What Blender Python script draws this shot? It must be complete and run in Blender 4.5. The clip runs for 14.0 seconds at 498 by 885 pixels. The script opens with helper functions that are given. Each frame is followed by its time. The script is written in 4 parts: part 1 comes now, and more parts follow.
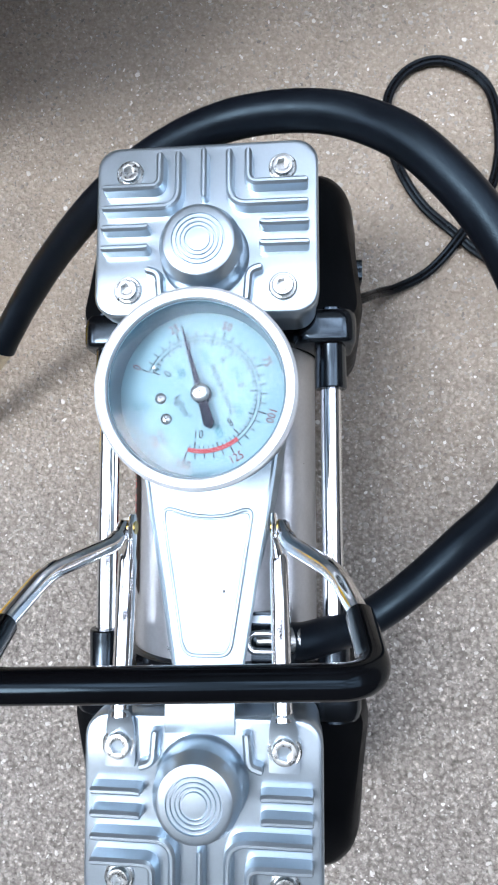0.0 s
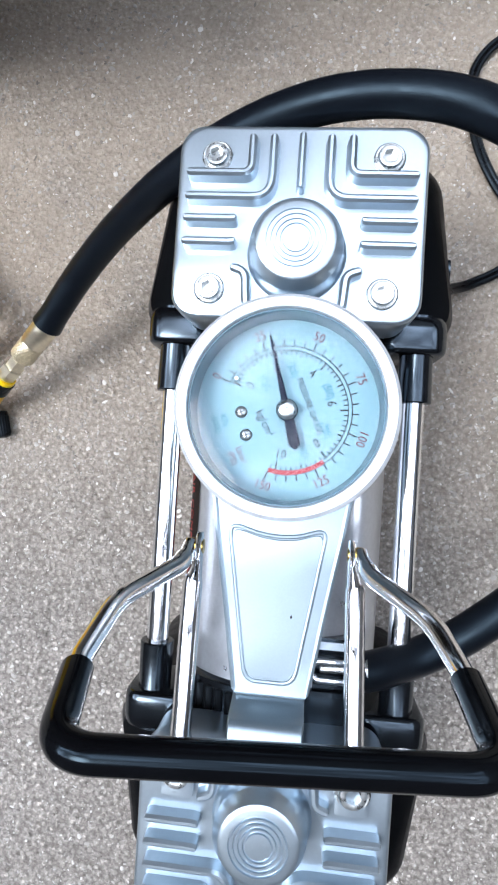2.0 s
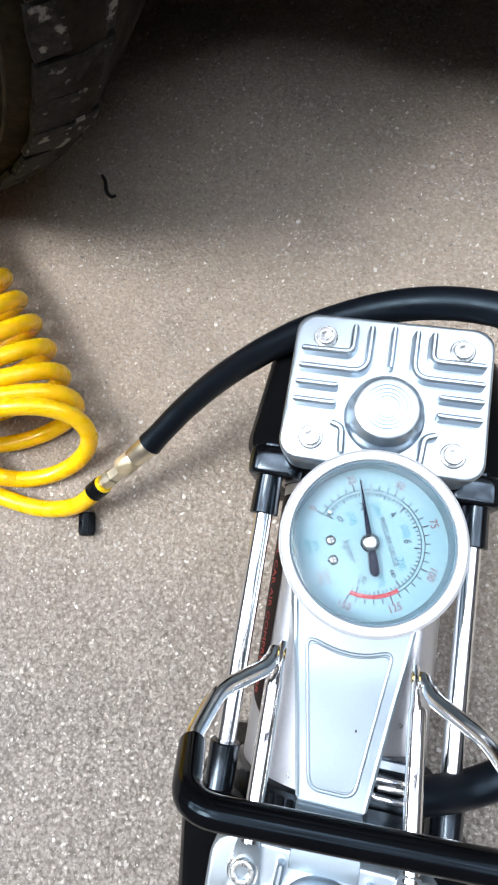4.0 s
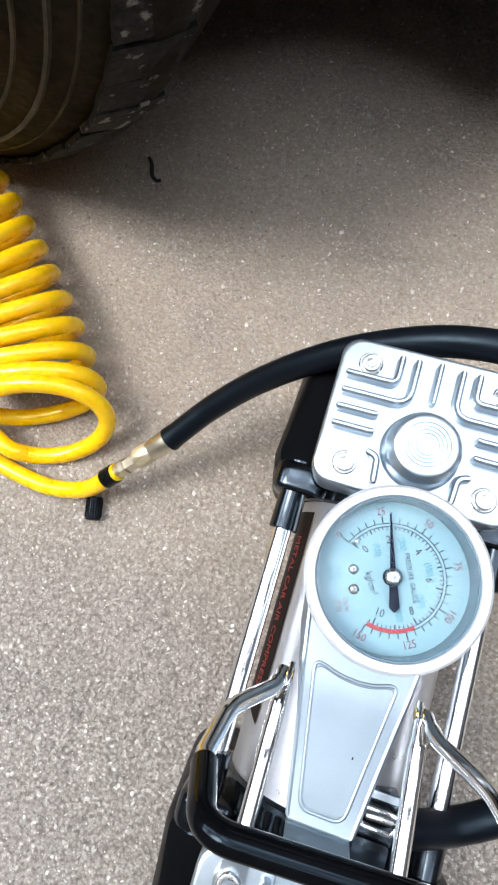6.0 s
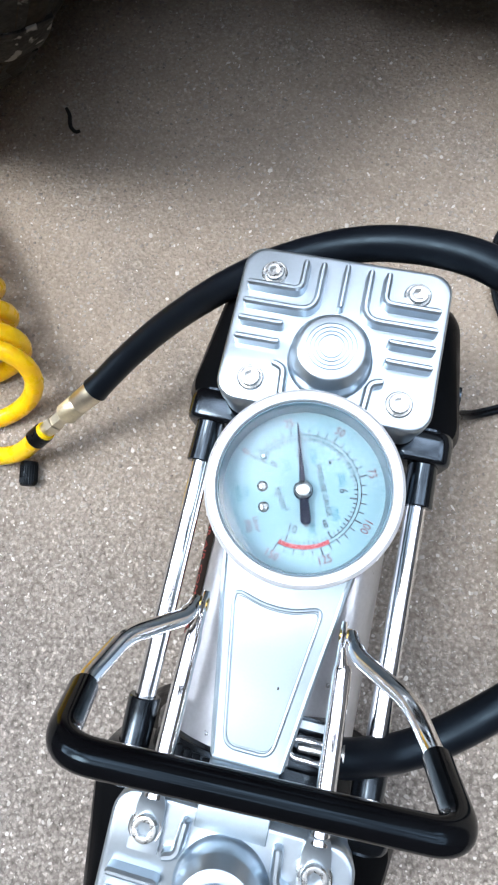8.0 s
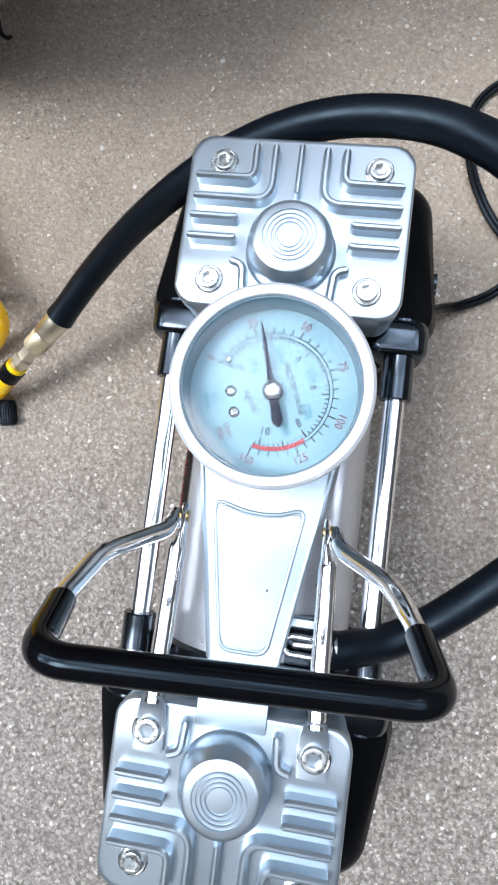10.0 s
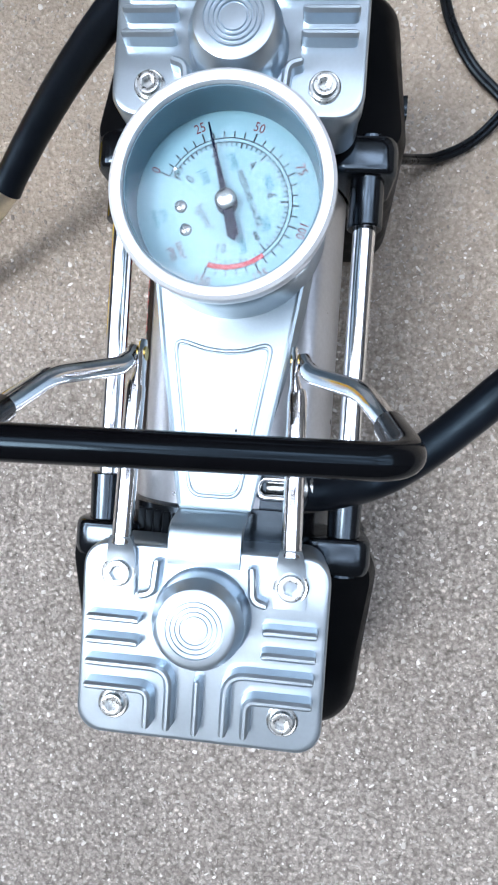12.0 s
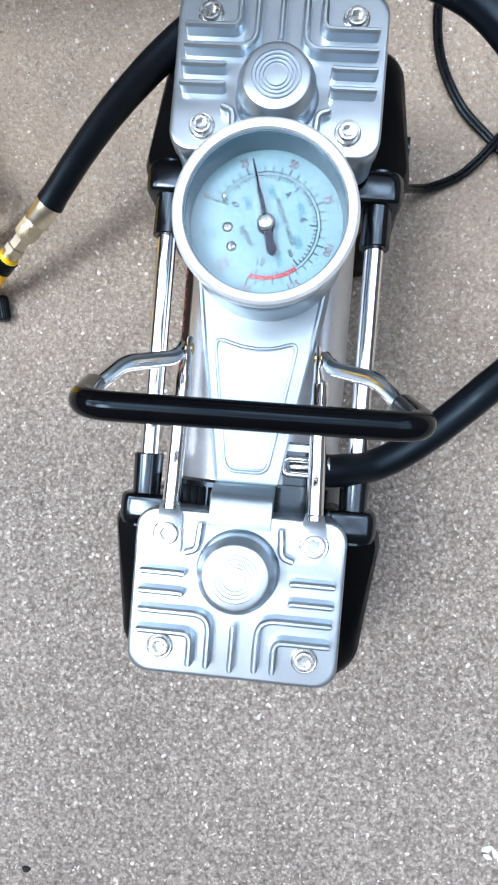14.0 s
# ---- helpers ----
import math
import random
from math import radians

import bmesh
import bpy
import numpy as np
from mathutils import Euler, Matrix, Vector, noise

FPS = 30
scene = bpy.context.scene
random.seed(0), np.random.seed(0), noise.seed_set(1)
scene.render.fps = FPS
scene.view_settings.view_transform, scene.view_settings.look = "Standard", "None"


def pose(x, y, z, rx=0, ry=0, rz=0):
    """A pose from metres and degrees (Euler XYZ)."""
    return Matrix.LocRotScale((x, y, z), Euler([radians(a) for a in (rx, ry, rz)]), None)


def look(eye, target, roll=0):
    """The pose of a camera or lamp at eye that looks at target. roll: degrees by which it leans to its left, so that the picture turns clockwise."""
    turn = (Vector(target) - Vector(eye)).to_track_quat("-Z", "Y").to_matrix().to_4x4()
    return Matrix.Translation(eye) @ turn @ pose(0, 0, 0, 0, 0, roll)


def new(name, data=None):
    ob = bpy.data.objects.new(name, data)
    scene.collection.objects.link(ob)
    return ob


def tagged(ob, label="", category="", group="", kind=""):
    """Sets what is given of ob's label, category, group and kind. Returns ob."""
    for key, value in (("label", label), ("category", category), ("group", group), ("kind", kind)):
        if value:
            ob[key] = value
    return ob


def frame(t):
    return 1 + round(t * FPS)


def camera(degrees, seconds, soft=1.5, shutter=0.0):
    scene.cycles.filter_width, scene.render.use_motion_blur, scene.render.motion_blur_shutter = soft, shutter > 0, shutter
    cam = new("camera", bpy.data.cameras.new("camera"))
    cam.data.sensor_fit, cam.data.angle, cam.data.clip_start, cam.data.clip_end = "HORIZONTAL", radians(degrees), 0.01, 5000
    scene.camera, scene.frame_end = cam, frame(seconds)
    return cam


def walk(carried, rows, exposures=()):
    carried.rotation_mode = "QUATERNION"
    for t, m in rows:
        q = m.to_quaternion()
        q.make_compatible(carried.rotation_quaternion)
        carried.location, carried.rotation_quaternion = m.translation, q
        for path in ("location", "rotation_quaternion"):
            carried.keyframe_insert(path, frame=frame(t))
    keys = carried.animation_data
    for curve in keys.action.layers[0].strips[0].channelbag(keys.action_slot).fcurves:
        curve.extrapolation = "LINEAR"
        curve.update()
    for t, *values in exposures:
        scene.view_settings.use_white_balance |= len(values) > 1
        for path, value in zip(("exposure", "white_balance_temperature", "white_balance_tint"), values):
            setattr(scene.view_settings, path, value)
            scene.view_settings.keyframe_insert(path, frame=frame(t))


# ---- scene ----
cam = camera(47.01, 14.0, soft=2.2)
ROWS = [
    (0, 0.03163, 0.00625, 0.32259, 4.241, 5.229, 0.022),
    (0.5, 0.02630, 0.00905, 0.31901, 3.069, 5.754, 0.996),
    (1, 0.02246, 0.01059, 0.30790, 1.695, 5.672, 1.730),
    (1.5, 0.01512, 0.01716, 0.30486, 0.913, 5.554, 2.655),
    (2, 0.00606, 0.02320, 0.31091, 0.968, 5.538, 3.624),
    (2.5, 0.00364, 0.02389, 0.33238, 2.947, 5.824, 5.155),
    (3, 0.00209, 0.02366, 0.33927, 10.079, 6.908, 6.720),
    (3.5, -0.00758, 0.02144, 0.33900, 12.459, 7.674, 8.079),
    (4, -0.01246, 0.02049, 0.35053, 13.391, 7.561, 9.942),
    (4.2, -0.01843, 0.01827, 0.35596, 13.622, 7.331, 11.085),
    (6.3, -0.03068, 0.02679, 0.35260, 12.971, 4.782, 17.118),
    (6.5, -0.02717, 0.02569, 0.35103, 13.008, 4.737, 17.069),
    (7, -0.01472, 0.02254, 0.34856, 12.934, 4.666, 16.400),
    (7.5, -0.00185, 0.01588, 0.33831, 12.704, 4.872, 14.286),
    (8, 0.00418, 0.01259, 0.33126, 11.788, 5.089, 12.625),
    (8.2, 0.00624, 0.01281, 0.33107, 10.761, 5.153, 11.825),
    (10.3, 0.01752, 0.00337, 0.31981, 4.301, 5.803, 6.693),
    (10.5, 0.02066, -0.00113, 0.31702, 4.282, 5.708, 6.374),
    (11, 0.03059, -0.02831, 0.30643, 3.009, 5.487, 5.266),
    (11.5, 0.02554, -0.02355, 0.30573, 0.270, 5.446, 4.558),
    (12, 0.02601, -0.02910, 0.30866, -1.040, 5.239, 3.764),
    (12.5, 0.02424, -0.03044, 0.30879, -1.200, 5.162, 3.580),
    (13, 0.01445, -0.02520, 0.31113, -1.286, 5.001, 3.697),
    (13.5, 0.00503, -0.03555, 0.33001, -1.221, 4.872, 4.063),
    (14, 0.01212, -0.04031, 0.34246, 0.234, 3.339, 4.723),
]
walk(cam, [(t, pose(*p)) for t, *p in ROWS], exposures=[(0, 0.0, 6200, 10), (2.0, 0.03, 6200, 10), (3.0, 0.08, 6350, 10), (4.0, 0.12, 6600, 10), (6.5, 0.08, 6680, 10), (8.0, 0.08, 6450, 10), (10.5, 0.0, 6300, 10), (11.5, 0.0, 6220, 10), (14.0, 0.0, 6250, 10)])

# ---- world and light ----
world = bpy.data.worlds.new("sky")
scene.world = world
world.use_nodes = True
_nt = world.node_tree
_bg = _nt.nodes["Background"]
_sky = _nt.nodes.new("ShaderNodeTexSky")
_sky.sky_type = 'NISHITA'
_sky.sun_disc = False
_sky.sun_elevation, _sky.sun_rotation = radians(65.7), radians(-108)
_sky.air_density, _sky.dust_density = 1.0, 0.4
_veil = _nt.nodes.new("ShaderNodeHueSaturation")
_veil.inputs["Saturation"].default_value = 0.3
_nt.links.new(_sky.outputs[0], _veil.inputs["Color"])
# broken bright cloud over the whole sky
_co = _nt.nodes.new("ShaderNodeTexCoord")
_cloud = _nt.nodes.new("ShaderNodeTexNoise")
_cloud.inputs["Scale"].default_value, _cloud.inputs["Detail"].default_value, _cloud.inputs["Roughness"].default_value = 4.2, 6, 0.55
_nt.links.new(_co.outputs["Generated"], _cloud.inputs["Vector"])
_lit = _nt.nodes.new("ShaderNodeMapRange")
_lit.interpolation_type = 'SMOOTHSTEP'
_lit.inputs["From Min"].default_value, _lit.inputs["From Max"].default_value = 0.42, 0.62
_lit.inputs["To Min"].default_value, _lit.inputs["To Max"].default_value = 0.45, 2.25
_nt.links.new(_cloud.outputs[0], _lit.inputs["Value"])
_glow = _nt.nodes.new("ShaderNodeVectorMath")
_glow.operation = 'SCALE'
_nt.links.new(_veil.outputs[0], _glow.inputs[0])
_nt.links.new(_lit.outputs[0], _glow.inputs["Scale"])
_nt.links.new(_glow.outputs[0], _bg.inputs[0])
_bg.inputs[1].default_value = 1.13
sun_data = bpy.data.lights.new("sun", 'SUN')
sun_data.energy, sun_data.angle, sun_data.color = 1.9, radians(24), (1.0, 0.97, 0.93)
sun = new("sun", sun_data)
sun.matrix_basis = look((-0.43, -0.14, 1.0), (0, 0, 0))


# ---- materials ----
def material(name, colour, rough=0.5, metal=0.0, grain=0.0, grain_size=400.0, bump=0.0, bump_size=800.0, stain=0.0, stain_size=25.0,
             coat=0.0, spec=0.5, transmission=0.0, rough_vary=0.0, sheen=(1, 1, 1)):
    """A principled surface with grain, stains and fine relief in object space."""
    m = bpy.data.materials.new(name)
    m.use_nodes = True
    nt = m.node_tree
    p = nt.nodes["Principled BSDF"]
    p.inputs["Base Color"].default_value = (*colour, 1)
    p.inputs["Roughness"].default_value = rough
    p.inputs["Metallic"].default_value = metal
    p.inputs["Coat Weight"].default_value = coat
    p.inputs["Specular IOR Level"].default_value = spec
    p.inputs["Transmission Weight"].default_value = transmission
    p.inputs["Specular Tint"].default_value = (*sheen, 1)
    co = nt.nodes.new("ShaderNodeTexCoord")

    def noise_at(size, detail=3.0):
        n = nt.nodes.new("ShaderNodeTexNoise")
        n.inputs["Scale"].default_value, n.inputs["Detail"].default_value = size, detail
        nt.links.new(co.outputs["Object"], n.inputs["Vector"])
        return n.outputs[0]

    def spread(value, low, high):
        r = nt.nodes.new("ShaderNodeMapRange")
        r.inputs["From Min"].default_value, r.inputs["From Max"].default_value = 0.3, 0.7
        r.inputs["To Min"].default_value, r.inputs["To Max"].default_value = low, high
        nt.links.new(value, r.inputs["Value"])
        return r.outputs[0]

    if grain or stain:
        f = nt.nodes.new("ShaderNodeMath")
        f.operation = 'MULTIPLY'
        nt.links.new(spread(noise_at(grain_size), 1 - grain, 1 + grain), f.inputs[0])
        nt.links.new(spread(noise_at(stain_size, 5.0), 1 - stain, 1 + stain), f.inputs[1])
        v = nt.nodes.new("ShaderNodeVectorMath")
        v.operation = 'SCALE'
        v.inputs[0].default_value = colour
        nt.links.new(f.outputs[0], v.inputs["Scale"])
        nt.links.new(v.outputs[0], p.inputs["Base Color"])
    if rough_vary:
        nt.links.new(spread(noise_at(stain_size * 2.3, 4.0), rough - rough_vary, rough + rough_vary), p.inputs["Roughness"])
    if bump:
        b = nt.nodes.new("ShaderNodeBump")
        b.inputs["Strength"].default_value, b.inputs["Distance"].default_value = bump, 0.0005
        nt.links.new(noise_at(bump_size), b.inputs["Height"])
        nt.links.new(b.outputs[0], p.inputs["Normal"])
    return m


CAST = material("cast_silver_paint", (0.445, 0.525, 0.59), 0.31, 0.88, grain=0.02, grain_size=900, bump=0.02, bump_size=2500, stain=0.03, stain_size=40, rough_vary=0.02)
PANEL = material("satin_silver_paint", (0.29, 0.36, 0.41), 0.34, 0.82, grain=0.02, grain_size=1500, bump=0.06, bump_size=3000, stain=0.03, stain_size=50, rough_vary=0.04)
RIM = material("silver_plastic", (0.66, 0.705, 0.745), 0.38, 0.42, grain=0.02, grain_size=900, stain=0.03, stain_size=70, rough_vary=0.05)
TUBE = material("brushed_tube", (0.56, 0.59, 0.63), 0.34, 0.85, grain=0.04, grain_size=700, stain=0.05, stain_size=40, rough_vary=0.07)
CHROME = material("chrome", (0.80, 0.815, 0.84), 0.13, 1.0, grain=0.03, grain_size=500, stain=0.05, stain_size=120, bump=0.04, bump_size=400, rough_vary=0.05)
SCREW = material("zinc_screw", (0.50, 0.52, 0.52), 0.30, 1.0, grain=0.08, grain_size=900, stain=0.1, stain_size=300, rough_vary=0.08)
BRASS = material("plated_brass", (0.79, 0.72, 0.56), 0.36, 1.0, grain=0.06, grain_size=800, stain=0.07, stain_size=150, rough_vary=0.08)
GOLD = material("yellow_brass", (0.66, 0.48, 0.15), 0.25, 1.0, grain=0.08, grain_size=800, stain=0.1, stain_size=200)
BLACK = material("gloss_black_plastic", (0.003, 0.0032, 0.004), 0.18, spec=0.85, sheen=(0.66, 0.84, 1.0), grain=0.1, grain_size=500, bump=0.03, bump_size=600, stain=0.15, stain_size=40, rough_vary=0.05)
HOUSING = material("satin_black_plastic", (0.003, 0.003, 0.0034), 0.42, spec=0.09, sheen=(0.62, 0.82, 1.0), grain=0.15, grain_size=900, bump=0.15, bump_size=2500, stain=0.2, stain_size=50, rough_vary=0.08)
GRIP = material("black_foam_grip", (0.0025, 0.0027, 0.0034), 0.13, spec=0.18, sheen=(0.55, 0.8, 1.0), grain=0.1, grain_size=900, bump=0.015, bump_size=900, stain=0.2, stain_size=80, rough_vary=0.06)
RUBBER = material("black_rubber_hose", (0.0040, 0.0050, 0.0075), 0.36, spec=0.24, sheen=(0.55, 0.8, 1.0), grain=0.15, grain_size=900, bump=0.12, bump_size=2000, stain=0.25, stain_size=60, rough_vary=0.08)
CABLE = material("black_cable", (0.004, 0.004, 0.0045), 0.30, spec=0.2, sheen=(0.62, 0.82, 1.0), grain=0.1, stain=0.15, stain_size=90, rough_vary=0.06)
YELLOW = material("yellow_polyurethane", (0.90, 0.57, 0.006), 0.28, grain=0.03, grain_size=300, stain=0.06, stain_size=60, coat=0.2, rough_vary=0.06)
DIAL = material("dial_card", (0.20, 0.37, 0.43), 0.5, grain=0.01, stain=0.02, stain_size=60)
WALLBLUE = material("dial_surround", (0.085, 0.155, 0.21), 0.3, stain=0.08, stain_size=150)
INK = material("black_ink", (0.008, 0.014, 0.02), 0.5, stain=0.1)
REDPRINT = material("red_brown_ink", (0.15, 0.022, 0.03), 0.5, stain=0.05)
STICKERRED = material("sticker_red", (0.50, 0.06, 0.05), 0.5, stain=0.15, stain_size=300)
RED = material("red_ink", (0.36, 0.030, 0.040), 0.5, stain=0.05)
CYAN = material("cyan_ink", (0.0, 0.17, 0.22), 0.5, stain=0.05)
NEEDLE = material("needle_paint", (0.001, 0.005, 0.020), 0.5, spec=0.05, stain=0.05)
STICKER = material("sticker_black", (0.012, 0.008, 0.007), 0.5, spec=0.12, grain=0.1, stain=0.1)
WHITEINK = material("white_mark", (0.7, 0.7, 0.7), 0.5, stain=0.05)
TYRE = material("worn_tyre_rubber", (0.0125, 0.0090, 0.0055), 0.75, spec=0.15, grain=0.5, grain_size=220, bump=0.6, bump_size=300, stain=0.8, stain_size=38, rough_vary=0.1)
RIMSTEEL = material("rusty_wheel_steel", (0.10, 0.075, 0.05), 0.6, 0.4, grain=0.2, grain_size=300, stain=0.5, stain_size=20, bump=0.2)
CARPAINT = material("dark_car_paint", (0.045, 0.05, 0.06), 0.25, grain=0.05, stain=0.1, stain_size=6, coat=0.5)
UNDERCAR = material("car_underside", (0.010, 0.009, 0.0085), 0.85, grain=0.3, stain=0.4, stain_size=12)
# dark surface of the added walls that keep low sky light out
SKY_BLOCKER = material("dark_sky_blocker", (0.07, 0.068, 0.065), 0.85, grain=0.08, grain_size=150, bump=0.3, bump_size=200, stain=0.15, stain_size=2)
TREAD = material("tread_rubber", (0.009, 0.0088, 0.0085), 0.7, spec=0.2, grain=0.6, grain_size=300, bump=0.8, bump_size=330, stain=0.8, stain_size=80)
SCUFFED = material("scuffed_rubber", (0.012, 0.0115, 0.011), 0.75, spec=0.25, grain=0.9, grain_size=330, bump=1.0, bump_size=330, stain=1.0, stain_size=90)
DUSTY = material("dusty_rubber", (0.042, 0.031, 0.018), 0.85, grain=0.3, grain_size=200, stain=0.8, stain_size=30)
PETAL = material("bleached_petal", (0.72, 0.80, 0.84), 0.6, grain=0.06, stain=0.1, stain_size=200)



YELLOW.node_tree.nodes["Principled BSDF"].inputs["Subsurface Weight"].default_value = 0.5
YELLOW.node_tree.nodes["Principled BSDF"].inputs["Subsurface Radius"].default_value = (0.006, 0.004, 0.0005)
YELLOW.node_tree.nodes["Principled BSDF"].inputs["Subsurface Scale"].default_value = 1.0


def flecks(m, size, level, colour):
    """Pale dried-mud flecks over a surface."""
    nt = m.node_tree
    p = nt.nodes["Principled BSDF"]
    was = p.inputs["Base Color"].links[0].from_socket
    co = nt.nodes.new("ShaderNodeTexCoord")
    n = nt.nodes.new("ShaderNodeTexNoise")
    n.inputs["Scale"].default_value, n.inputs["Detail"].default_value = size, 4
    nt.links.new(co.outputs["Object"], n.inputs["Vector"])
    cut = nt.nodes.new("ShaderNodeMapRange")
    cut.inputs["From Min"].default_value, cut.inputs["From Max"].default_value = level, level + 0.06
    nt.links.new(n.outputs[0], cut.inputs["Value"])
    mix = nt.nodes.new("ShaderNodeMix")
    mix.data_type = 'RGBA'
    mix.inputs[7].default_value = (*colour, 1)
    nt.links.new(cut.outputs[0], mix.inputs[0])
    nt.links.new(was, mix.inputs[6])
    nt.links.new(mix.outputs[2], p.inputs["Base Color"])


flecks(SCUFFED, 130, 0.57, (0.20, 0.19, 0.18))
flecks(TREAD, 130, 0.64, (0.13, 0.125, 0.12))

GLASS = bpy.data.materials.new("clear_lens")
GLASS.use_nodes = True
_gt = GLASS.node_tree
_clear, _gloss = _gt.nodes.new("ShaderNodeBsdfTransparent"), _gt.nodes.new("ShaderNodeBsdfGlossy")
_clear.inputs["Color"].default_value = (0.975, 0.99, 1.0, 1)
_gloss.inputs["Roughness"].default_value = 0.03
_fres, _both = _gt.nodes.new("ShaderNodeFresnel"), _gt.nodes.new("ShaderNodeMixShader")
_fres.inputs["IOR"].default_value = 1.29
_gt.links.new(_fres.outputs[0], _both.inputs[0])
_gt.links.new(_clear.outputs[0], _both.inputs[1])
_gt.links.new(_gloss.outputs[0], _both.inputs[2])
_gt.links.new(_both.outputs[0], _gt.nodes["Material Output"].inputs["Surface"])


def stone_material(name, per_piece):
    """Mineral chips: greys, buffs and a few pale quartz ones."""
    m = bpy.data.materials.new(name)
    m.use_nodes = True
    nt = m.node_tree
    p = nt.nodes["Principled BSDF"]
    if per_piece:
        src = nt.nodes.new("ShaderNodeObjectInfo").outputs["Random"]
    else:
        src = nt.nodes.new("ShaderNodeNewGeometry").outputs["Random Per Island"]
    ramp = nt.nodes.new("ShaderNodeValToRGB")
    el = ramp.color_ramp.elements
    el[0].position, el[0].color = 0.0, (0.20, 0.178, 0.152, 1)
    el[1].position, el[1].color = 1.0, (0.76, 0.74, 0.70, 1)
    for at, c in ((0.3, (0.29, 0.263, 0.23, 1)), (0.65, (0.37, 0.343, 0.308, 1)), (0.85, (0.46, 0.438, 0.403, 1))):
        e = el.new(at)
        e.color = c
    nt.links.new(src, ramp.inputs[0])
    nt.links.new(ramp.outputs[0], p.inputs["Base Color"])
    p.inputs["Roughness"].default_value = 0.42
    return m


STONES = stone_material("mineral_chips", False)
STONE = stone_material("mineral_chip", True)


def ground_material():
    """Worn aggregate paving: chips in a buff-grey binder, with broad stains."""
    m = bpy.data.materials.new("aggregate_paving")
    m.use_nodes = True
    nt = m.node_tree
    p = nt.nodes["Principled BSDF"]
    co = nt.nodes.new("ShaderNodeTexCoord").outputs["Object"]
    warp = nt.nodes.new("ShaderNodeTexNoise")
    warp.inputs["Scale"].default_value = 500
    nt.links.new(co, warp.inputs["Vector"])
    mixv = nt.nodes.new("ShaderNodeVectorMath")
    mixv.operation = 'MULTIPLY_ADD'
    mixv.inputs[1].default_value = (0.0016, 0.0016, 0.0016)
    nt.links.new(warp.outputs["Color"], mixv.inputs[0])
    nt.links.new(co, mixv.inputs[2])
    def cell_tone(size, stops):
        v = nt.nodes.new("ShaderNodeTexVoronoi")
        v.inputs["Scale"].default_value = size
        nt.links.new(mixv.outputs[0], v.inputs["Vector"])
        sep = nt.nodes.new("ShaderNodeSeparateColor")
        nt.links.new(v.outputs["Color"], sep.inputs[0])
        ramp = nt.nodes.new("ShaderNodeValToRGB")
        el = ramp.color_ramp.elements
        while len(el) < len(stops):
            el.new(0.5)
        for e, (at, c) in zip(el, stops):
            e.position, e.color = at, (c * 1.05, c * 0.966, c * 0.875, 1)
        nt.links.new(sep.outputs[0], ramp.inputs[0])
        return v, ramp.outputs[0]

    coarse, tone_a = cell_tone(430.0, ((0.0, 0.16), (0.15, 0.265), (0.6, 0.305), (0.88, 0.37), (0.95, 0.66)))
    grit = nt.nodes.new("ShaderNodeTexNoise")
    grit.inputs["Scale"].default_value, grit.inputs["Detail"].default_value, grit.inputs["Roughness"].default_value = 400, 6, 0.62
    nt.links.new(mixv.outputs[0], grit.inputs["Vector"])
    ramp = nt.nodes.new("ShaderNodeValToRGB")
    stops = ((0.28, 0.075), (0.40, 0.21), (0.51, 0.305), (0.59, 0.42), (0.66, 0.70))
    while len(ramp.color_ramp.elements) < len(stops):
        ramp.color_ramp.elements.new(0.5)
    for e, (at, c) in zip(ramp.color_ramp.elements, stops):
        e.position, e.color = at, (c * 1.05, c * 0.966, c * 0.875, 1)
    nt.links.new(grit.outputs[0], ramp.inputs[0])
    tone_b = ramp.outputs[0]
    pick = nt.nodes.new("ShaderNodeTexNoise")
    pick.inputs["Scale"].default_value, pick.inputs["Detail"].default_value = 245, 5
    nt.links.new(co, pick.inputs["Vector"])
    sharp = nt.nodes.new("ShaderNodeMapRange")
    sharp.inputs["From Min"].default_value, sharp.inputs["From Max"].default_value = 0.36, 0.50
    nt.links.new(pick.outputs[0], sharp.inputs["Value"])
    mix = nt.nodes.new("ShaderNodeMix")
    mix.data_type = 'RGBA'
    nt.links.new(sharp.outputs[0], mix.inputs[0])
    nt.links.new(tone_a, mix.inputs[6])
    nt.links.new(tone_b, mix.inputs[7])
    # darker tone in the crevices between the grains
    crevice = nt.nodes.new("ShaderNodeMapRange")
    crevice.inputs["From Min"].default_value, crevice.inputs["From Max"].default_value = 0.38, 0.72
    crevice.inputs["To Min"].default_value, crevice.inputs["To Max"].default_value = 1.04, 0.58
    nt.links.new(coarse.outputs["Distance"], crevice.inputs["Value"])
    grains = nt.nodes.new("ShaderNodeVectorMath")
    grains.operation = 'SCALE'
    nt.links.new(mix.outputs[2], grains.inputs[0])
    nt.links.new(crevice.outputs[0], grains.inputs["Scale"])
    # dusty patches where the binder has worn over the chips
    dust = nt.nodes.new("ShaderNodeTexNoise")
    dust.inputs["Scale"].default_value, dust.inputs["Detail"].default_value = 13, 6
    nt.links.new(co, dust.inputs["Vector"])
    dr = nt.nodes.new("ShaderNodeMapRange")
    dr.inputs["From Min"].default_value, dr.inputs["From Max"].default_value, dr.inputs["To Max"].default_value = 0.12, 0.46, 0.64
    nt.links.new(dust.outputs[0], dr.inputs["Value"])
    sep = nt.nodes.new("ShaderNodeSeparateXYZ")
    nt.links.new(co, sep.inputs[0])
    worn = nt.nodes.new("ShaderNodeMapRange")
    worn.inputs["From Min"].default_value, worn.inputs["From Max"].default_value, worn.inputs["To Min"].default_value = -0.08, 0.12, 0.15
    nt.links.new(sep.outputs[1], worn.inputs["Value"])
    thin = nt.nodes.new("ShaderNodeMath")
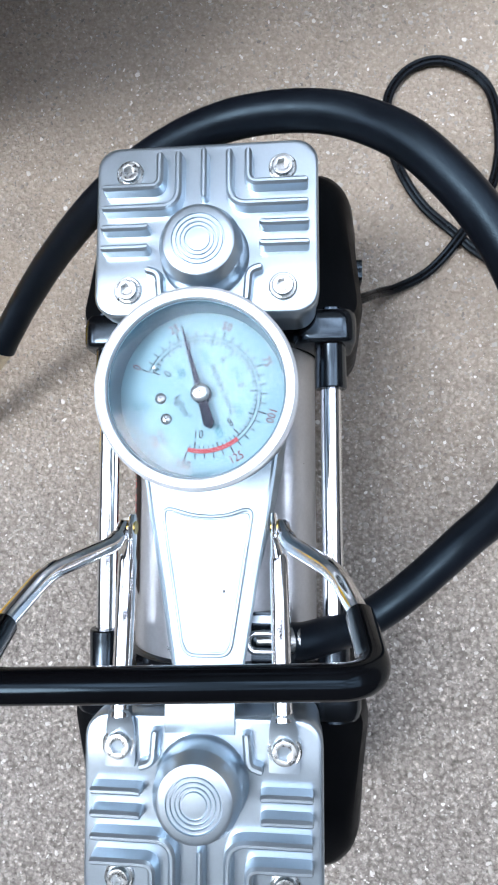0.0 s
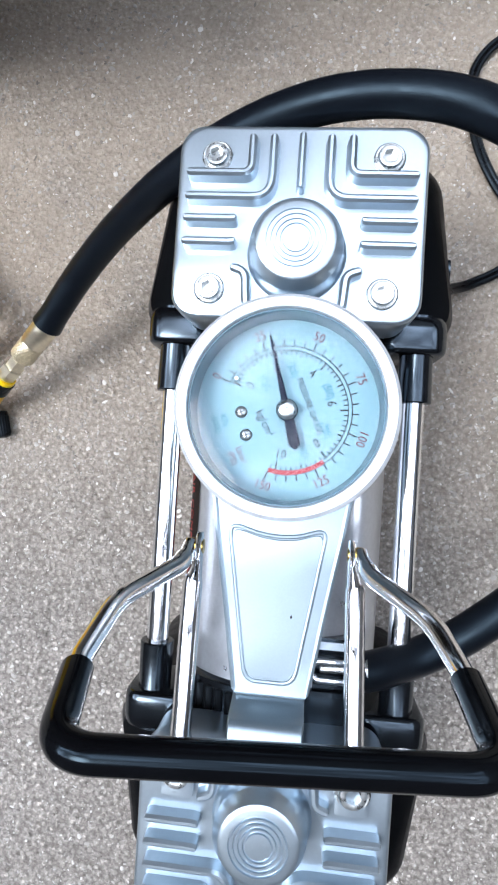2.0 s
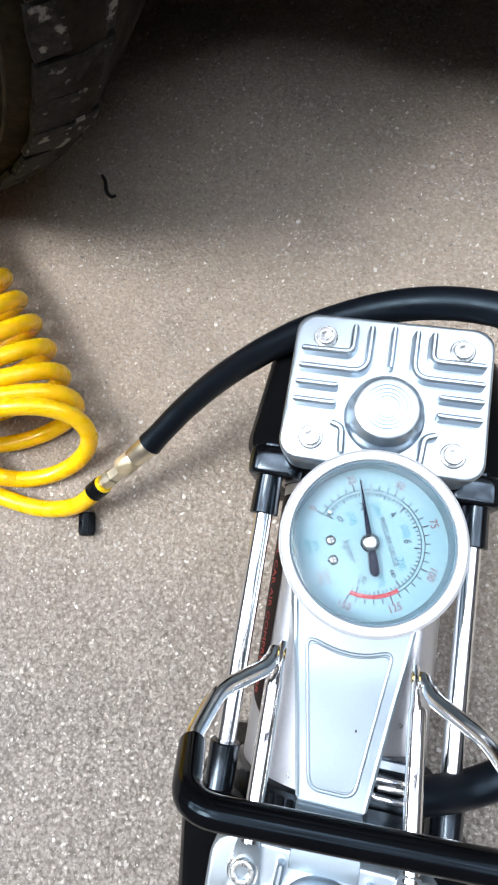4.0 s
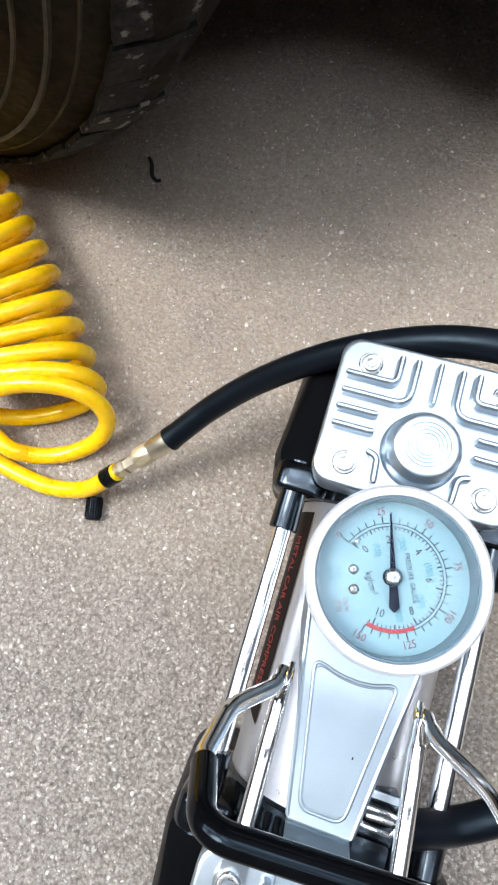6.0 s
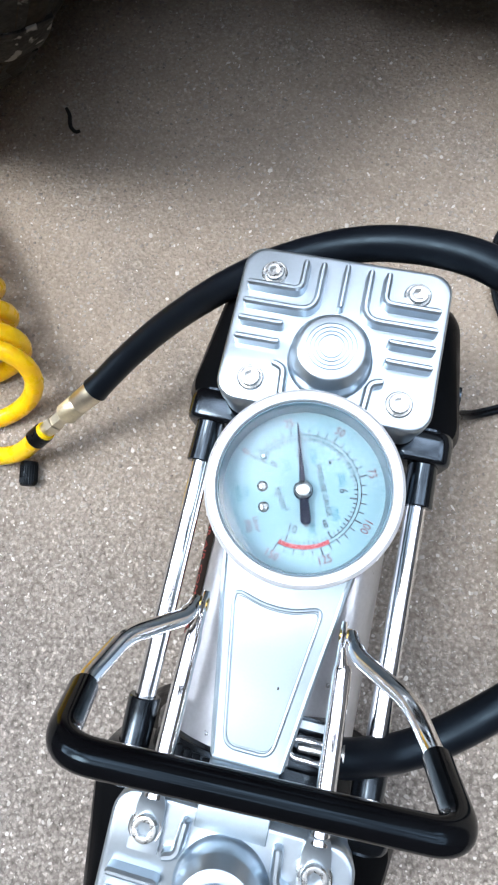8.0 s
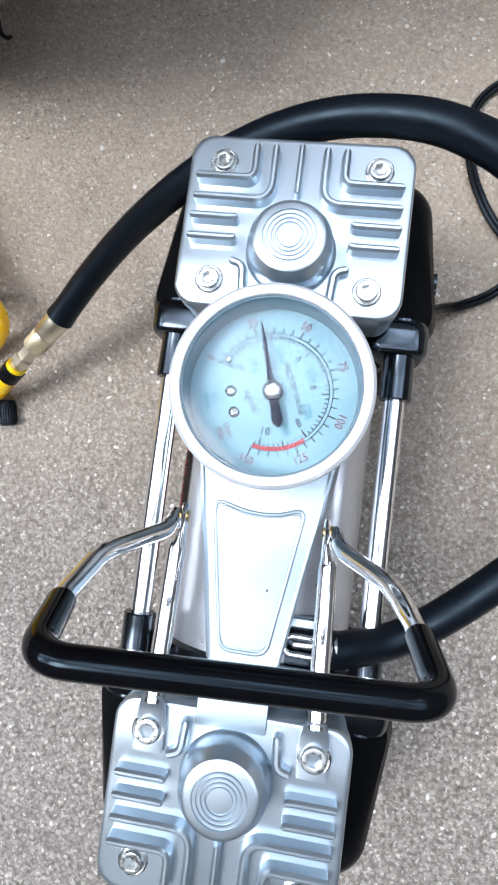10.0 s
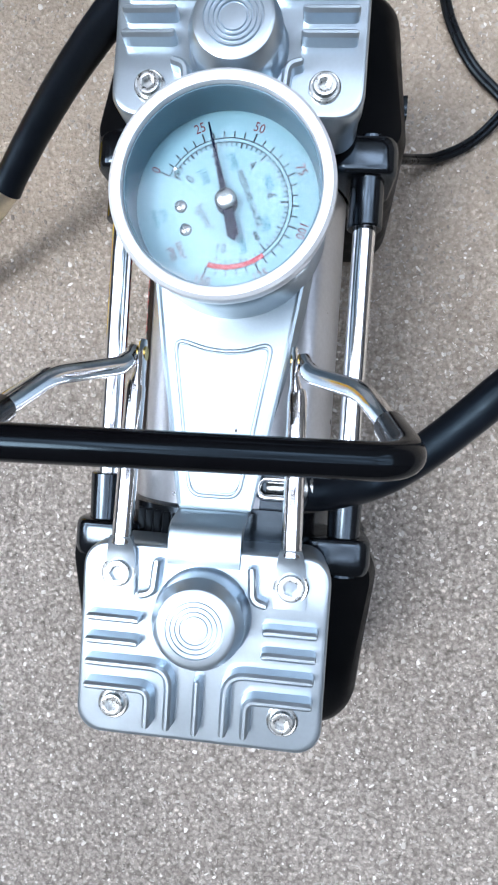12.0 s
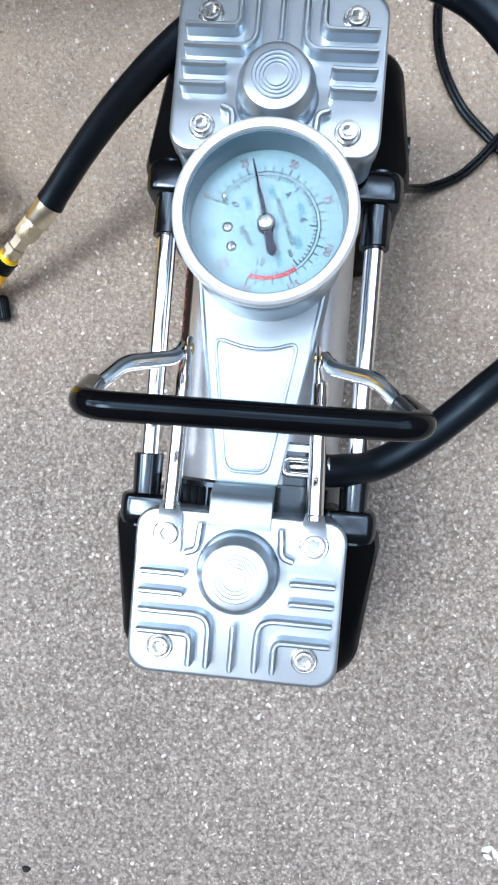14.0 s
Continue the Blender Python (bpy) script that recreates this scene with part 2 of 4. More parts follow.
    thin.operation = 'MULTIPLY'
    nt.links.new(worn.outputs[0], thin.inputs[0])
    nt.links.new(dr.outputs[0], thin.inputs[1])
    mix2 = nt.nodes.new("ShaderNodeMix")
    mix2.data_type = 'RGBA'
    mix2.inputs[7].default_value = (0.43, 0.355, 0.272, 1)
    nt.links.new(thin.outputs[0], mix2.inputs[0])
    nt.links.new(grains.outputs[0], mix2.inputs[6])
    stain = nt.nodes.new("ShaderNodeTexNoise")
    stain.inputs["Scale"].default_value, stain.inputs["Detail"].default_value = 9, 9
    stain.inputs["Roughness"].default_value = 0.68
    nt.links.new(co, stain.inputs["Vector"])
    sr = nt.nodes.new("ShaderNodeMapRange")
    sr.inputs["From Min"].default_value, sr.inputs["From Max"].default_value = 0.3, 0.7
    sr.inputs["To Min"].default_value, sr.inputs["To Max"].default_value = 0.82, 1.15
    nt.links.new(stain.outputs[0], sr.inputs["Value"])
    sc = nt.nodes.new("ShaderNodeVectorMath")
    sc.operation = 'SCALE'
    nt.links.new(mix2.outputs[2], sc.inputs[0])
    nt.links.new(sr.outputs[0], sc.inputs["Scale"])
    nt.links.new(sc.outputs[0], p.inputs["Base Color"])
    p.inputs["Roughness"].default_value = 0.7
    add = nt.nodes.new("ShaderNodeMath")
    add.operation = 'ADD'
    nt.links.new(grit.outputs[0], add.inputs[0])
    nt.links.new(pick.outputs[0], add.inputs[1])
    dome = nt.nodes.new("ShaderNodeMath")
    dome.operation = 'MULTIPLY_ADD'
    dome.inputs[1].default_value = -0.35
    nt.links.new(coarse.outputs["Distance"], dome.inputs[0])
    nt.links.new(add.outputs[0], dome.inputs[2])
    bump = nt.nodes.new("ShaderNodeBump")
    bump.inputs["Strength"].default_value, bump.inputs["Distance"].default_value = 1.0, 0.0024
    nt.links.new(dome.outputs[0], bump.inputs["Height"])
    nt.links.new(bump.outputs[0], p.inputs["Normal"])
    return m


GROUND = ground_material()


# ---- mesh helpers ----
def placed(ob):
    return placed(ob.parent) @ ob.matrix_parent_inverse @ ob.matrix_basis if ob.parent else ob.matrix_basis.copy()


def part(name, bm, mat, parent=None, label="", sharp=35.0):
    """Links a bmesh, in world coordinates, as one mesh object under a thing or a part."""
    bmesh.ops.recalc_face_normals(bm, faces=bm.faces)
    for f in bm.faces:
        f.smooth = True
    for e in bm.edges:
        e.smooth = len(e.link_faces) == 2 and e.calc_face_angle(0) < radians(sharp)
    me = bpy.data.meshes.new(name)
    bm.to_mesh(me)
    bm.free()
    me.materials.append(mat)
    ob = new(name, me)
    if parent:
        ob.parent = parent
        ob.matrix_parent_inverse = placed(parent).inverted()
    if label:
        tagged(ob, label)
    return ob


def thing(name, at, label, category, group=""):
    ob = new(name)
    ob.empty_display_size = 0.02
    ob.matrix_basis = pose(*at)
    return tagged(ob, label, category, group)


def smooth_path(points, steps=8, closed=False):
    """A Catmull-Rom curve through the points."""
    pts = [Vector(p) for p in points]
    n, out = len(pts), []
    for i in range(n if closed else n - 1):
        if closed:
            a, b, c, d = (pts[(i + k) % n] for k in (-1, 0, 1, 2))
        else:
            b, c = pts[i], pts[i + 1]
            a = pts[i - 1] if i else 2 * b - c
            d = pts[i + 2] if i + 2 < n else 2 * c - b
        for k in range(steps):
            t = k / steps
            out.append(0.5 * (2 * b + (c - a) * t + (2 * a - 5 * b + 4 * c - d) * t * t + (3 * b - a - 3 * c + d) * t ** 3))
    if not closed:
        out.append(pts[-1])
    return out


def filleted(points, radius, steps=6):
    """A polyline with its inner corners rounded."""
    pts = [Vector(p) for p in points]
    out = [pts[0]]
    for a, b, c in zip(pts, pts[1:], pts[2:]):
        u, v = (a - b), (c - b)
        d = min(radius, u.length * 0.48, v.length * 0.48)
        p, q = b + u.normalized() * d, b + v.normalized() * d
        for k in range(steps + 1):
            t = k / steps
            out.append(p * (1 - t) ** 2 + b * 2 * t * (1 - t) + q * t * t)
    return out + [pts[-1]]


def sweep(bm, path, radius, segs=14, closed=False, flat=1.0, up=None, rounded=True):
    """A tube along a path; radius may be a function of the way along (0 to 1). flat squeezes the section across the up axis."""
    n = len(path)
    rad = radius if callable(radius) else (lambda s: radius)
    tangents = []
    for i in range(n):
        a = path[i - 1] if i or closed else path[i]
        b = path[(i + 1) % n] if i + 1 < n or closed else path[i]
        tangents.append((b - a).normalized())
    side = tangents[0].cross(up or Vector((0, 0, 1)))
    if side.length < 1e-3:
        side = tangents[0].cross(Vector((1, 0, 0)))
    side.normalize()
    rings = []
    for i in range(n):
        t = tangents[i]
        side = (side - t * side.dot(t)).normalized()
        if up:
            s2 = t.cross(up)
            side = s2.normalized() if s2.length > 1e-3 else side
        over = side.cross(t)
        r = rad(i / (n - 1))
        rings.append([bm.verts.new(path[i] + side * (r * math.cos(2 * math.pi * k / segs)) + over * (r * flat * math.sin(2 * math.pi * k / segs))) for k in range(segs)])
    for i in range(n if closed else n - 1):
        a, b = rings[i], rings[(i + 1) % n]
        for k in range(segs):
            bm.faces.new((a[k], a[(k + 1) % segs], b[(k + 1) % segs], b[k]))
    if not closed:
        for ring, end, t, s in ((rings[0], path[0], tangents[0], -1), (rings[-1], path[-1], tangents[-1], 1)):
            if rounded:
                inner = [bm.verts.new(end + (v.co - end) * 0.7 + t * s * (v.co - end).length * 0.18) for v in ring]
                for k in range(segs):
                    bm.faces.new((ring[k], ring[(k + 1) % segs], inner[(k + 1) % segs], inner[k]))
                bm.faces.new(inner)
            else:
                bm.faces.new(ring)
    return bm


def lathe(bm, profile, segs=40, m=Matrix()):
    """Turns a profile of (radius, height) about z, then sets it by m. A radius of 0 closes the end."""
    rings = []
    for r, z in profile:
        if r < 1e-7:
            rings.append([bm.verts.new(m @ Vector((0, 0, z)))])
        else:
            rings.append([bm.verts.new(m @ Vector((r * math.cos(2 * math.pi * k / segs), r * math.sin(2 * math.pi * k / segs), z))) for k in range(segs)])
    for a, b in zip(rings, rings[1:]):
        for k in range(segs):
            j = (k + 1) % segs
            if len(a) == 1 and len(b) == 1:
                break
            if len(a) == 1:
                bm.faces.new((a[0], b[k], b[j]))
            elif len(b) == 1:
                bm.faces.new((a[k], a[j], b[0]))
            else:
                bm.faces.new((a[k], a[j], b[j], b[k]))
    return bm


def rounded_outline(x0, x1, y0, y1, r, steps=8):
    out = []
    for cx, cy, a0 in ((x1 - r, y1 - r, 0), (x0 + r, y1 - r, 90), (x0 + r, y0 + r, 180), (x1 - r, y0 + r, 270)):
        for k in range(steps + 1):
            a = radians(a0 + 90 * k / steps)
            out.append((cx + r * math.cos(a), cy + r * math.sin(a)))
    return out


def ease(t):
    t = min(1, max(0, t))
    return t * t * (3 - 2 * t)


def split_long(outline, step):
    """The same closed outline with its long sides divided."""
    out = []
    for (x0, y0), (x1, y1) in zip(outline, outline[1:] + outline[:1]):
        n = max(1, int(math.hypot(x1 - x0, y1 - y0) / step))
        out += [(x0 + (x1 - x0) * k / n, y0 + (y1 - y0) * k / n) for k in range(n)]
    return out


def loft(bm, rings, cap=True):
    """Skins rings of points that have the same count."""
    made = [[bm.verts.new(p) for p in ring] for ring in rings]
    n = len(made[0])
    for a, b in zip(made, made[1:]):
        for k in range(n):
            bm.faces.new((a[k], a[(k + 1) % n], b[(k + 1) % n], b[k]))
    if cap:
        bm.faces.new(made[0])
        bm.faces.new(made[-1])
    return bm


def wall_strip(bm, path, w_low, w_top, z_low, z_top, edge=0.0005):
    """A low cast rib along a path in plan, with sloped sides and a rounded crest."""
    pts = [Vector((p[0], p[1])) for p in path]
    for end, inner in ((0, 1), (-1, -2)):
        t = (pts[inner] - pts[end]).normalized()
        more = [pts[end] + t * 0.0004, pts[end] + t * 0.0012]
        pts = [pts[0]] + more + pts[1:] if end == 0 else pts[:-1] + more[::-1] + [pts[-1]]
    n = len(pts)
    sections = []
    for i in range(n):
        t = (pts[min(i + 1, n - 1)] - pts[max(i - 1, 0)]).normalized()
        s = Vector((-t.y, t.x))
        p = pts[i]
        lift = 0.0 if 0 < i < n - 1 else edge
        g = (0.45, 0.82)[min(i, n - 1 - i)] if min(i, n - 1 - i) < 2 else 1.0
        row = [(-w_low / 2, z_low), (-w_top / 2, z_top - edge - lift), (-w_top / 2 + edge, z_top - lift * 0.6), (w_top / 2 - edge, z_top - lift * 0.6), (w_top / 2, z_top - edge - lift), (w_low / 2, z_low)]
        sections.append([bm.verts.new((p.x + s.x * a, p.y + s.y * a, z)) for a, z in ((a * g, z) for a, z in row)])
    for a, b in zip(sections, sections[1:]):
        for k in range(5):
            bm.faces.new((a[k], a[k + 1], b[k + 1], b[k]))
    bm.faces.new(sections[0])
    bm.faces.new(sections[-1])
    return bm


def lettering(name, text, size, m, mat, parent, label="", thick=0.00004, squeeze=1.0):
    """Words in the built-in font, as a thin mesh set by m."""
    cu = bpy.data.curves.new(name, 'FONT')
    cu.body, cu.size, cu.align_x, cu.align_y, cu.extrude, cu.resolution_u = text, size, 'CENTER', 'CENTER', thick, 2
    cu.offset = 0
    tmp = new(name, cu)
    bpy.context.view_layer.update()
    me = bpy.data.meshes.new_from_object(tmp.evaluated_get(bpy.context.evaluated_depsgraph_get()))
    bpy.data.objects.remove(tmp)
    bpy.data.curves.remove(cu)
    me.transform(m @ Matrix.Diagonal((squeeze, 1, 1, 1)))
    me.name = name
    me.materials.clear()
    me.materials.append(mat)
    ob = new(name, me)
    ob.parent = parent
    ob.matrix_parent_inverse = placed(parent).inverted()
    return tagged(ob, label)


# ---- ground ----
bm = bmesh.new()
bmesh.ops.create_grid(bm, x_segments=2, y_segments=2, size=60)
ground = part("ground", bm, GROUND)
tagged(ground, "worn buff-grey aggregate paving with pale stone chips", "paving", kind="structure")

# ---- unseen dark walls, added to block low sky and shade the paving ----
for side, height, label, (x0, x1, y0, y1) in (("blocker_south", 2.9, "unseen dark wall added to shade the near paving", (-4.2, 2.6, -1.10, -0.90)), ("blocker_north", 6.0, "unseen dark wall added to block the sky beyond the car", (-4.2, 2.6, 3.2, 3.4)),
                                      ("blocker_east", 2.9, "unseen dark wall added to block low sky from the east", (2.6, 2.8, -1.10, 3.4)), ("blocker_west", 2.9, "unseen dark wall added to block low sky from the west", (-4.4, -4.2, -1.10, 3.4))):
    bm = bmesh.new()
    loft(bm, [[(x, y, z) for x, y in ((x0, y0), (x1, y0), (x1, y1), (x0, y1))] for z in (0.0, height)])
    tagged(part(side, bm, SKY_BLOCKER), label, "wall", kind="structure")

# ---- car with its wheel ----
car = thing("car", (-0.386, 0.38, 0.0), "parked dark car standing beside the air compressor on paving", "car")
WHEEL = Vector((-0.383, 0.318, 0.2915))
wheel_pose = Matrix.Translation(WHEEL) @ pose(0, 0, 0, 90, 0, -10)
bm = bmesh.new()
lathe(bm, [(0.165, 0.060), (0.172, 0.072), (0.180, 0.078), (0.186, 0.075), (0.192, 0.080), (0.206, 0.087), (0.210, 0.0895), (0.214, 0.0875), (0.226, 0.089), (0.2295, 0.0915), (0.233, 0.089),
           (0.246, 0.086), (0.258, 0.079), (0.270, 0.072), (0.282, 0.063), (0.2895, 0.050), (0.291, 0.020), (0.2915, 0.0), (0.291, -0.020), (0.283, -0.045), (0.270, -0.068), (0.23, -0.09), (0.165, -0.06)], 120, wheel_pose)
tyre = part("tyre", bm, TYRE, car, "worn dusty black tyre with a scuffed shoulder")
for ring_r, ring_z, ring_w in ((0.2345, 0.0890, 0.0012), (0.2475, 0.0858, 0.0015), (0.2575, 0.0795, 0.0009)):
    bm = bmesh.new()
    lathe(bm, [(ring_r - ring_w, ring_z - 0.001), (ring_r - ring_w * 0.6, ring_z + ring_w * 0.7), (ring_r + ring_w * 0.6, ring_z + ring_w * 0.7), (ring_r + ring_w, ring_z - 0.001)], 96, wheel_pose)
    part("sidewall_rib", bm, DUSTY, tyre, "dusty raised ring on the tyre's sidewall")
rnd = random.Random(5)
for k in range(64):
    a = 2 * math.pi * k / 64 + rnd.uniform(-0.01, 0.01)
    w = radians(5.35)
    lift = 0.0014 + rnd.uniform(-0.0006, 0.0008)
    low, mid, top = [], [], []
    for aa, s in ((a - w / 2, 0), (a, 0), (a + w / 2, 0), (a + w / 2, 0.5), (a + w / 2, 1), (a, 1), (a - w / 2, 1), (a - w / 2, 0.5)):
        r, z = 0.2910 - 0.021 * s ** 1.3, 0.044 + 0.033 * s
        r += rnd.uniform(-0.0012, 0.0012)
        for ring, up, pull in ((low, -0.002, 1), (mid, lift * 0.8, 1), (top, lift, 0.86)):
            ring.append(wheel_pose @ Vector(((r + up * 0.8) * math.cos(a + (aa - a) * pull), (r + up * 0.8) * math.sin(a + (aa - a) * pull), z + up * 0.7)))
    bm = bmesh.new()
    loft(bm, [low, mid, top])
    part("tread_block", bm, TREAD if k % 3 else SCUFFED, tyre, sharp=50)
bm = bmesh.new()
lathe(bm, [(0.0, 0.02), (0.05, 0.025), (0.10, 0.018), (0.130, 0.035), (0.150, 0.045), (0.160, 0.060), (0.168, 0.070), (0.172, 0.066), (0.165, 0.045), (0.15, 0.0), (0.0, 0.0)], 72, wheel_pose)
part("rim", bm, RIMSTEEL, car, "dull brown steel wheel rim")
# side of the body: an extruded profile with a round wheel arch
bm = bmesh.new()
profile = [(0.46, 0.084), (0.377, 0.088), (0.371, 0.13), (0.360, 0.34), (0.375, 0.48), (0.385, 0.62), (0.40, 0.78), (0.43, 0.86), (0.56, 1.18), (0.66, 1.32), (1.10, 1.36), (1.50, 1.25), (1.75, 0.86), (1.80, 0.5), (1.76, 0.2)]
stations = [-3.40 + 0.03 * k for k in range(125)]
cols = []
for x in stations:
    col = []
    for y, z in profile:
        d = abs(x - WHEEL.x)
        z2 = z if z < 0.8 else z + (0.80 + 0.12 * (z - 0.8) - z) * min(1, max(0, (x + 1.7) / 0.6))
        if y < 0.48 and z < 0.62 and math.hypot(d, z - WHEEL.z) < 0.302:
            z2 = max(z, WHEEL.z + math.sqrt(0.302 ** 2 - d * d) * 0.98 + (z - 0.29) * 0.02)
        lean = 1.6 * min(1, max(0, (x + 1.0) / 0.6))
        skew = (-0.035 - 0.055 * (1 - ease((x + 0.24) / 0.10)) + 0.045 * math.exp(-((x + 0.07) / 0.07) ** 2)) * (1 if x > -1.2 else 0)
        nose = max(0.0, (x - 0.14) / 0.26) if x > -1 else max(0.0, (-x - 2.9) / 0.5)
        col.append(bm.verts.new((x, y + skew + lean * max(0, min(z, 0.8) - 0.24) * (1 if y < 1 else 0) + (0.36 * nose ** 1.2 * (1 if z < 0.7 else 0.6) if y < 1 else -0.12 * nose * nose), z2 * (1 - 0.25 * nose) if z > 0.7 else z2)))
    cols.append(col)
for a, b in zip(cols, cols[1:]):
    for k in range(len(profile) - 1):
        bm.faces.new((a[k], a[k + 1], b[k + 1], b[k]))
bm.faces.new(cols[0])
bm.faces.new(cols[-1])
part("body", bm, CARPAINT, car, "dark painted car body with a wheel arch")
bm = bmesh.new()
loft(bm, [[(x, y, z) for x, y in ((-3.3, 0.43), (-0.70, 0.43), (-0.14, 0.345), (-0.06, 0.380), (0.02, 0.360), (0.14, 0.41), (0.24, 0.60), (0.24, 1.70), (-3.3, 1.70))] for z in (0.086, 0.26)])
part("underside", bm, UNDERCAR, car)
# liner added round the wheel to keep light off the ground beside it
bm = bmesh.new()
arch = [radians(-26 + 232 * k / 40) for k in range(41)]
loft(bm, [[(WHEEL.x + r * math.cos(a), y, WHEEL.z + r * math.sin(a)) for a in arch] + [(WHEEL.x + (r + 0.006) * math.cos(a), y, WHEEL.z + (r + 0.006) * math.sin(a)) for a in reversed(arch)] for y, r in ((0.286, 0.312), (0.30, 0.318), (0.56, 0.318))])
part("arch_shade_liner", bm, UNDERCAR, car, "black arch liner added to darken the ground by the tyre")
# unseen band over the wheel, added to block overhead sky near the tyre
bm = bmesh.new()
lip = [radians(10 + 192 * k / 40) for k in range(41)]
loft(bm, [[(WHEEL.x + r * math.cos(a), y, WHEEL.z + r * math.sin(a)) for a in lip] + [(WHEEL.x + (r + 0.08) * math.cos(a), y, WHEEL.z + (r + 0.08) * math.sin(a)) for a in reversed(lip)] for y, r in ((0.250, 0.322), (0.254, 0.316), (0.300, 0.316))])
part("arch_shade_band", bm, UNDERCAR, car, "unseen black band added over the wheel to shade the ground")

# ---- air compressor ----
comp = thing("air_compressor", (0, 0, 0), "silver and black twin-cylinder car air compressor standing on paving", "air compressor")
HEAD_W, HEAD_D = 0.0379, 0.0597
Z_PLATE, Z_RIB = 0.1388, 0.1428


def housing(sign, y_in):
    """Black housing of one cylinder: wider at its foot, splayed and raised towards the motor."""
    bm = bmesh.new()
    rings = []
    for z, w_in, w_out, y0, y1, r, rise in ((0.0, 0.0600, 0.0590, 0.000, 0.086, 0.015, 0), (0.004, 0.0625, 0.0610, -0.001, 0.0885, 0.017, 0), (0.045, 0.0600, 0.0585, 0.0, 0.083, 0.016, 0), (0.080, 0.0575, 0.0535, 0.000, 0.0760, 0.015, 0.006),
                                           (0.090, 0.0565, 0.0510, 0.000, 0.0730, 0.014, 0.013), (0.0945, 0.0540, 0.0480, 0.002, 0.0700, 0.013, 0.016), (0.0965, 0.0500, 0.0440, 0.004, 0.0650, 0.012, 0.0165), (0.0970, 0.0350, 0.0330, 0.008, 0.056, 0.012, 0.016), (0.1175, 0.0350, 0.0330, 0.008, 0.056, 0.012, 0)):
        ring = []
        for x, y in rounded_outline(-w_in, w_in, y0, y1, r):
            s = min(1, max(0, (y - 0.004) / 0.066))
            ring.append((x * (1 + (w_out / w_in - 1) * s), sign * (abs(y_in) + y), z + rise * (1 - s) ** 1.5))
        rings.append(ring)
    loft(bm, rings)
    return part("housing", bm, HOUSING, comp, "tapered satin black plastic cylinder housing")


def cylinder_head(sign, y_in):
    """Ribbed cast head with a round cap, four socket screws and two hooked ribs; v runs outwards from its inner edge."""
    def at(x, v):
        return (x, y_in + sign * v)

    def floor_z(x, v):
        return Z_PLATE - 0.0006 * ease((v - 0.012) / 0.014) - 0.0004 * ease((v - 0.024) / 0.040)

    bm = bmesh.new()
    rim = split_long(rounded_outline(-HEAD_W, HEAD_W, 0, HEAD_D, 0.0075, 6), 0.002)
    mid_v = HEAD_D / 2
    rings = [[(x * 0.985, y_in + sign * (mid_v + (v - mid_v) * 0.985), 0.116) for x, v in rim], [(x * 0.985, y_in + sign * (mid_v + (v - mid_v) * 0.985), 0.1285) for x, v in rim],
             [(x, y_in + sign * v, 0.130) for x, v in rim], [(x, y_in + sign * v, floor_z(x, v) - 0.0012) for x, v in rim]]
    for s in (0.992, 0.975, 0.95, 0.91, 0.87, 0.83, 0.79, 0.75, 0.71, 0.67, 0.63, 0.59, 0.55, 0.51, 0.46, 0.38, 0.3, 0.2, 0.12):
        ring = []
        for x, v in rim:
            xx, vv = x * s, mid_v + (v - mid_v) * s
            drop = 0.0004 if s == 0.992 else 0
            ring.append((xx, y_in + sign * vv, floor_z(xx, vv) - drop))
        rings.append(ring)
    loft(bm, rings)
    head = part("cylinder_head", bm, CAST, comp, "ribbed silver cast cylinder head", 40)
    for s in (-1, 1):
        for v in (0.0223, 0.0293):
            bm = bmesh.new()
            wall_strip(bm, [at(s * x, v + 0.0003 * (x < 0.02)) for x in (0.0184, 0.0205, 0.024, 0.028, 0.032, 0.0348)], 0.0056, 0.0024, 0.129, Z_RIB, 0.0008)
            part("rib", bm, CAST, head)
        for v, x in ((0.0360, 0.0085), (0.0432, 0.0148)):
            bm = bmesh.new()
            wall_strip(bm, [(p.x, p.y) for p in filleted([Vector((*at(s * 0.0345, v), 0)), Vector((*at(s * x, v), 0)), Vector((*at(s * x, 0.0548), 0))], 0.0062 if x < 0.01 else 0.0032)], 0.0056, 0.0024, 0.127, Z_RIB, 0.0008)
            part("rib", bm, CAST, head)
        bm = bmesh.new()
        hook = filleted([Vector((*at(s * 0.0142, 0.0035), 0)), Vector((*at(s * 0.0150, 0.0135), 0)), Vector((*at(s * 0.0195, 0.0148), 0))], 0.003)
        wall_strip(bm, [(p.x, p.y) for p in hook], 0.0046, 0.0026, 0.133, Z_RIB - 0.0001, 0.0008)
        part("hook_rib", bm, CAST, head)
    bm = bmesh.new()
    wall_strip(bm, [at(0, v) for v in (0.0385, 0.042, 0.046, 0.05, 0.053, 0.0555)], 0.0046, 0.0021, 0.127, Z_RIB - 0.0002, 0.0007)
    part("rib", bm, CAST, head)
    cx, cy = at(0, 0.0200)
    bm = bmesh.new()
    rings = [(0.0150, 0.130), (0.0149, 0.1387), (0.0143, 0.1393), (0.0139, 0.1404), (0.0138, 0.1418), (0.0136, 0.1466), (0.0134, 0.1475), (0.0117, 0.1511), (0.0114, 0.1516), (0.0109, 0.1519), (0.0102, 0.1520)]
    for ring_r in (0.0081, 0.0067, 0.0053, 0.0040):
        rings += [(ring_r + 0.0004, 0.1521), (ring_r + 0.0002, 0.1515), (ring_r - 0.0002, 0.1515), (ring_r - 0.0004, 0.1521)]
    lathe(bm, rings + [(0.0, 0.1522)], 56, Matrix.Translation((cx, cy, 0)))
    part("cap", bm, CAST, head, "round silver cap with turned rings", 26)
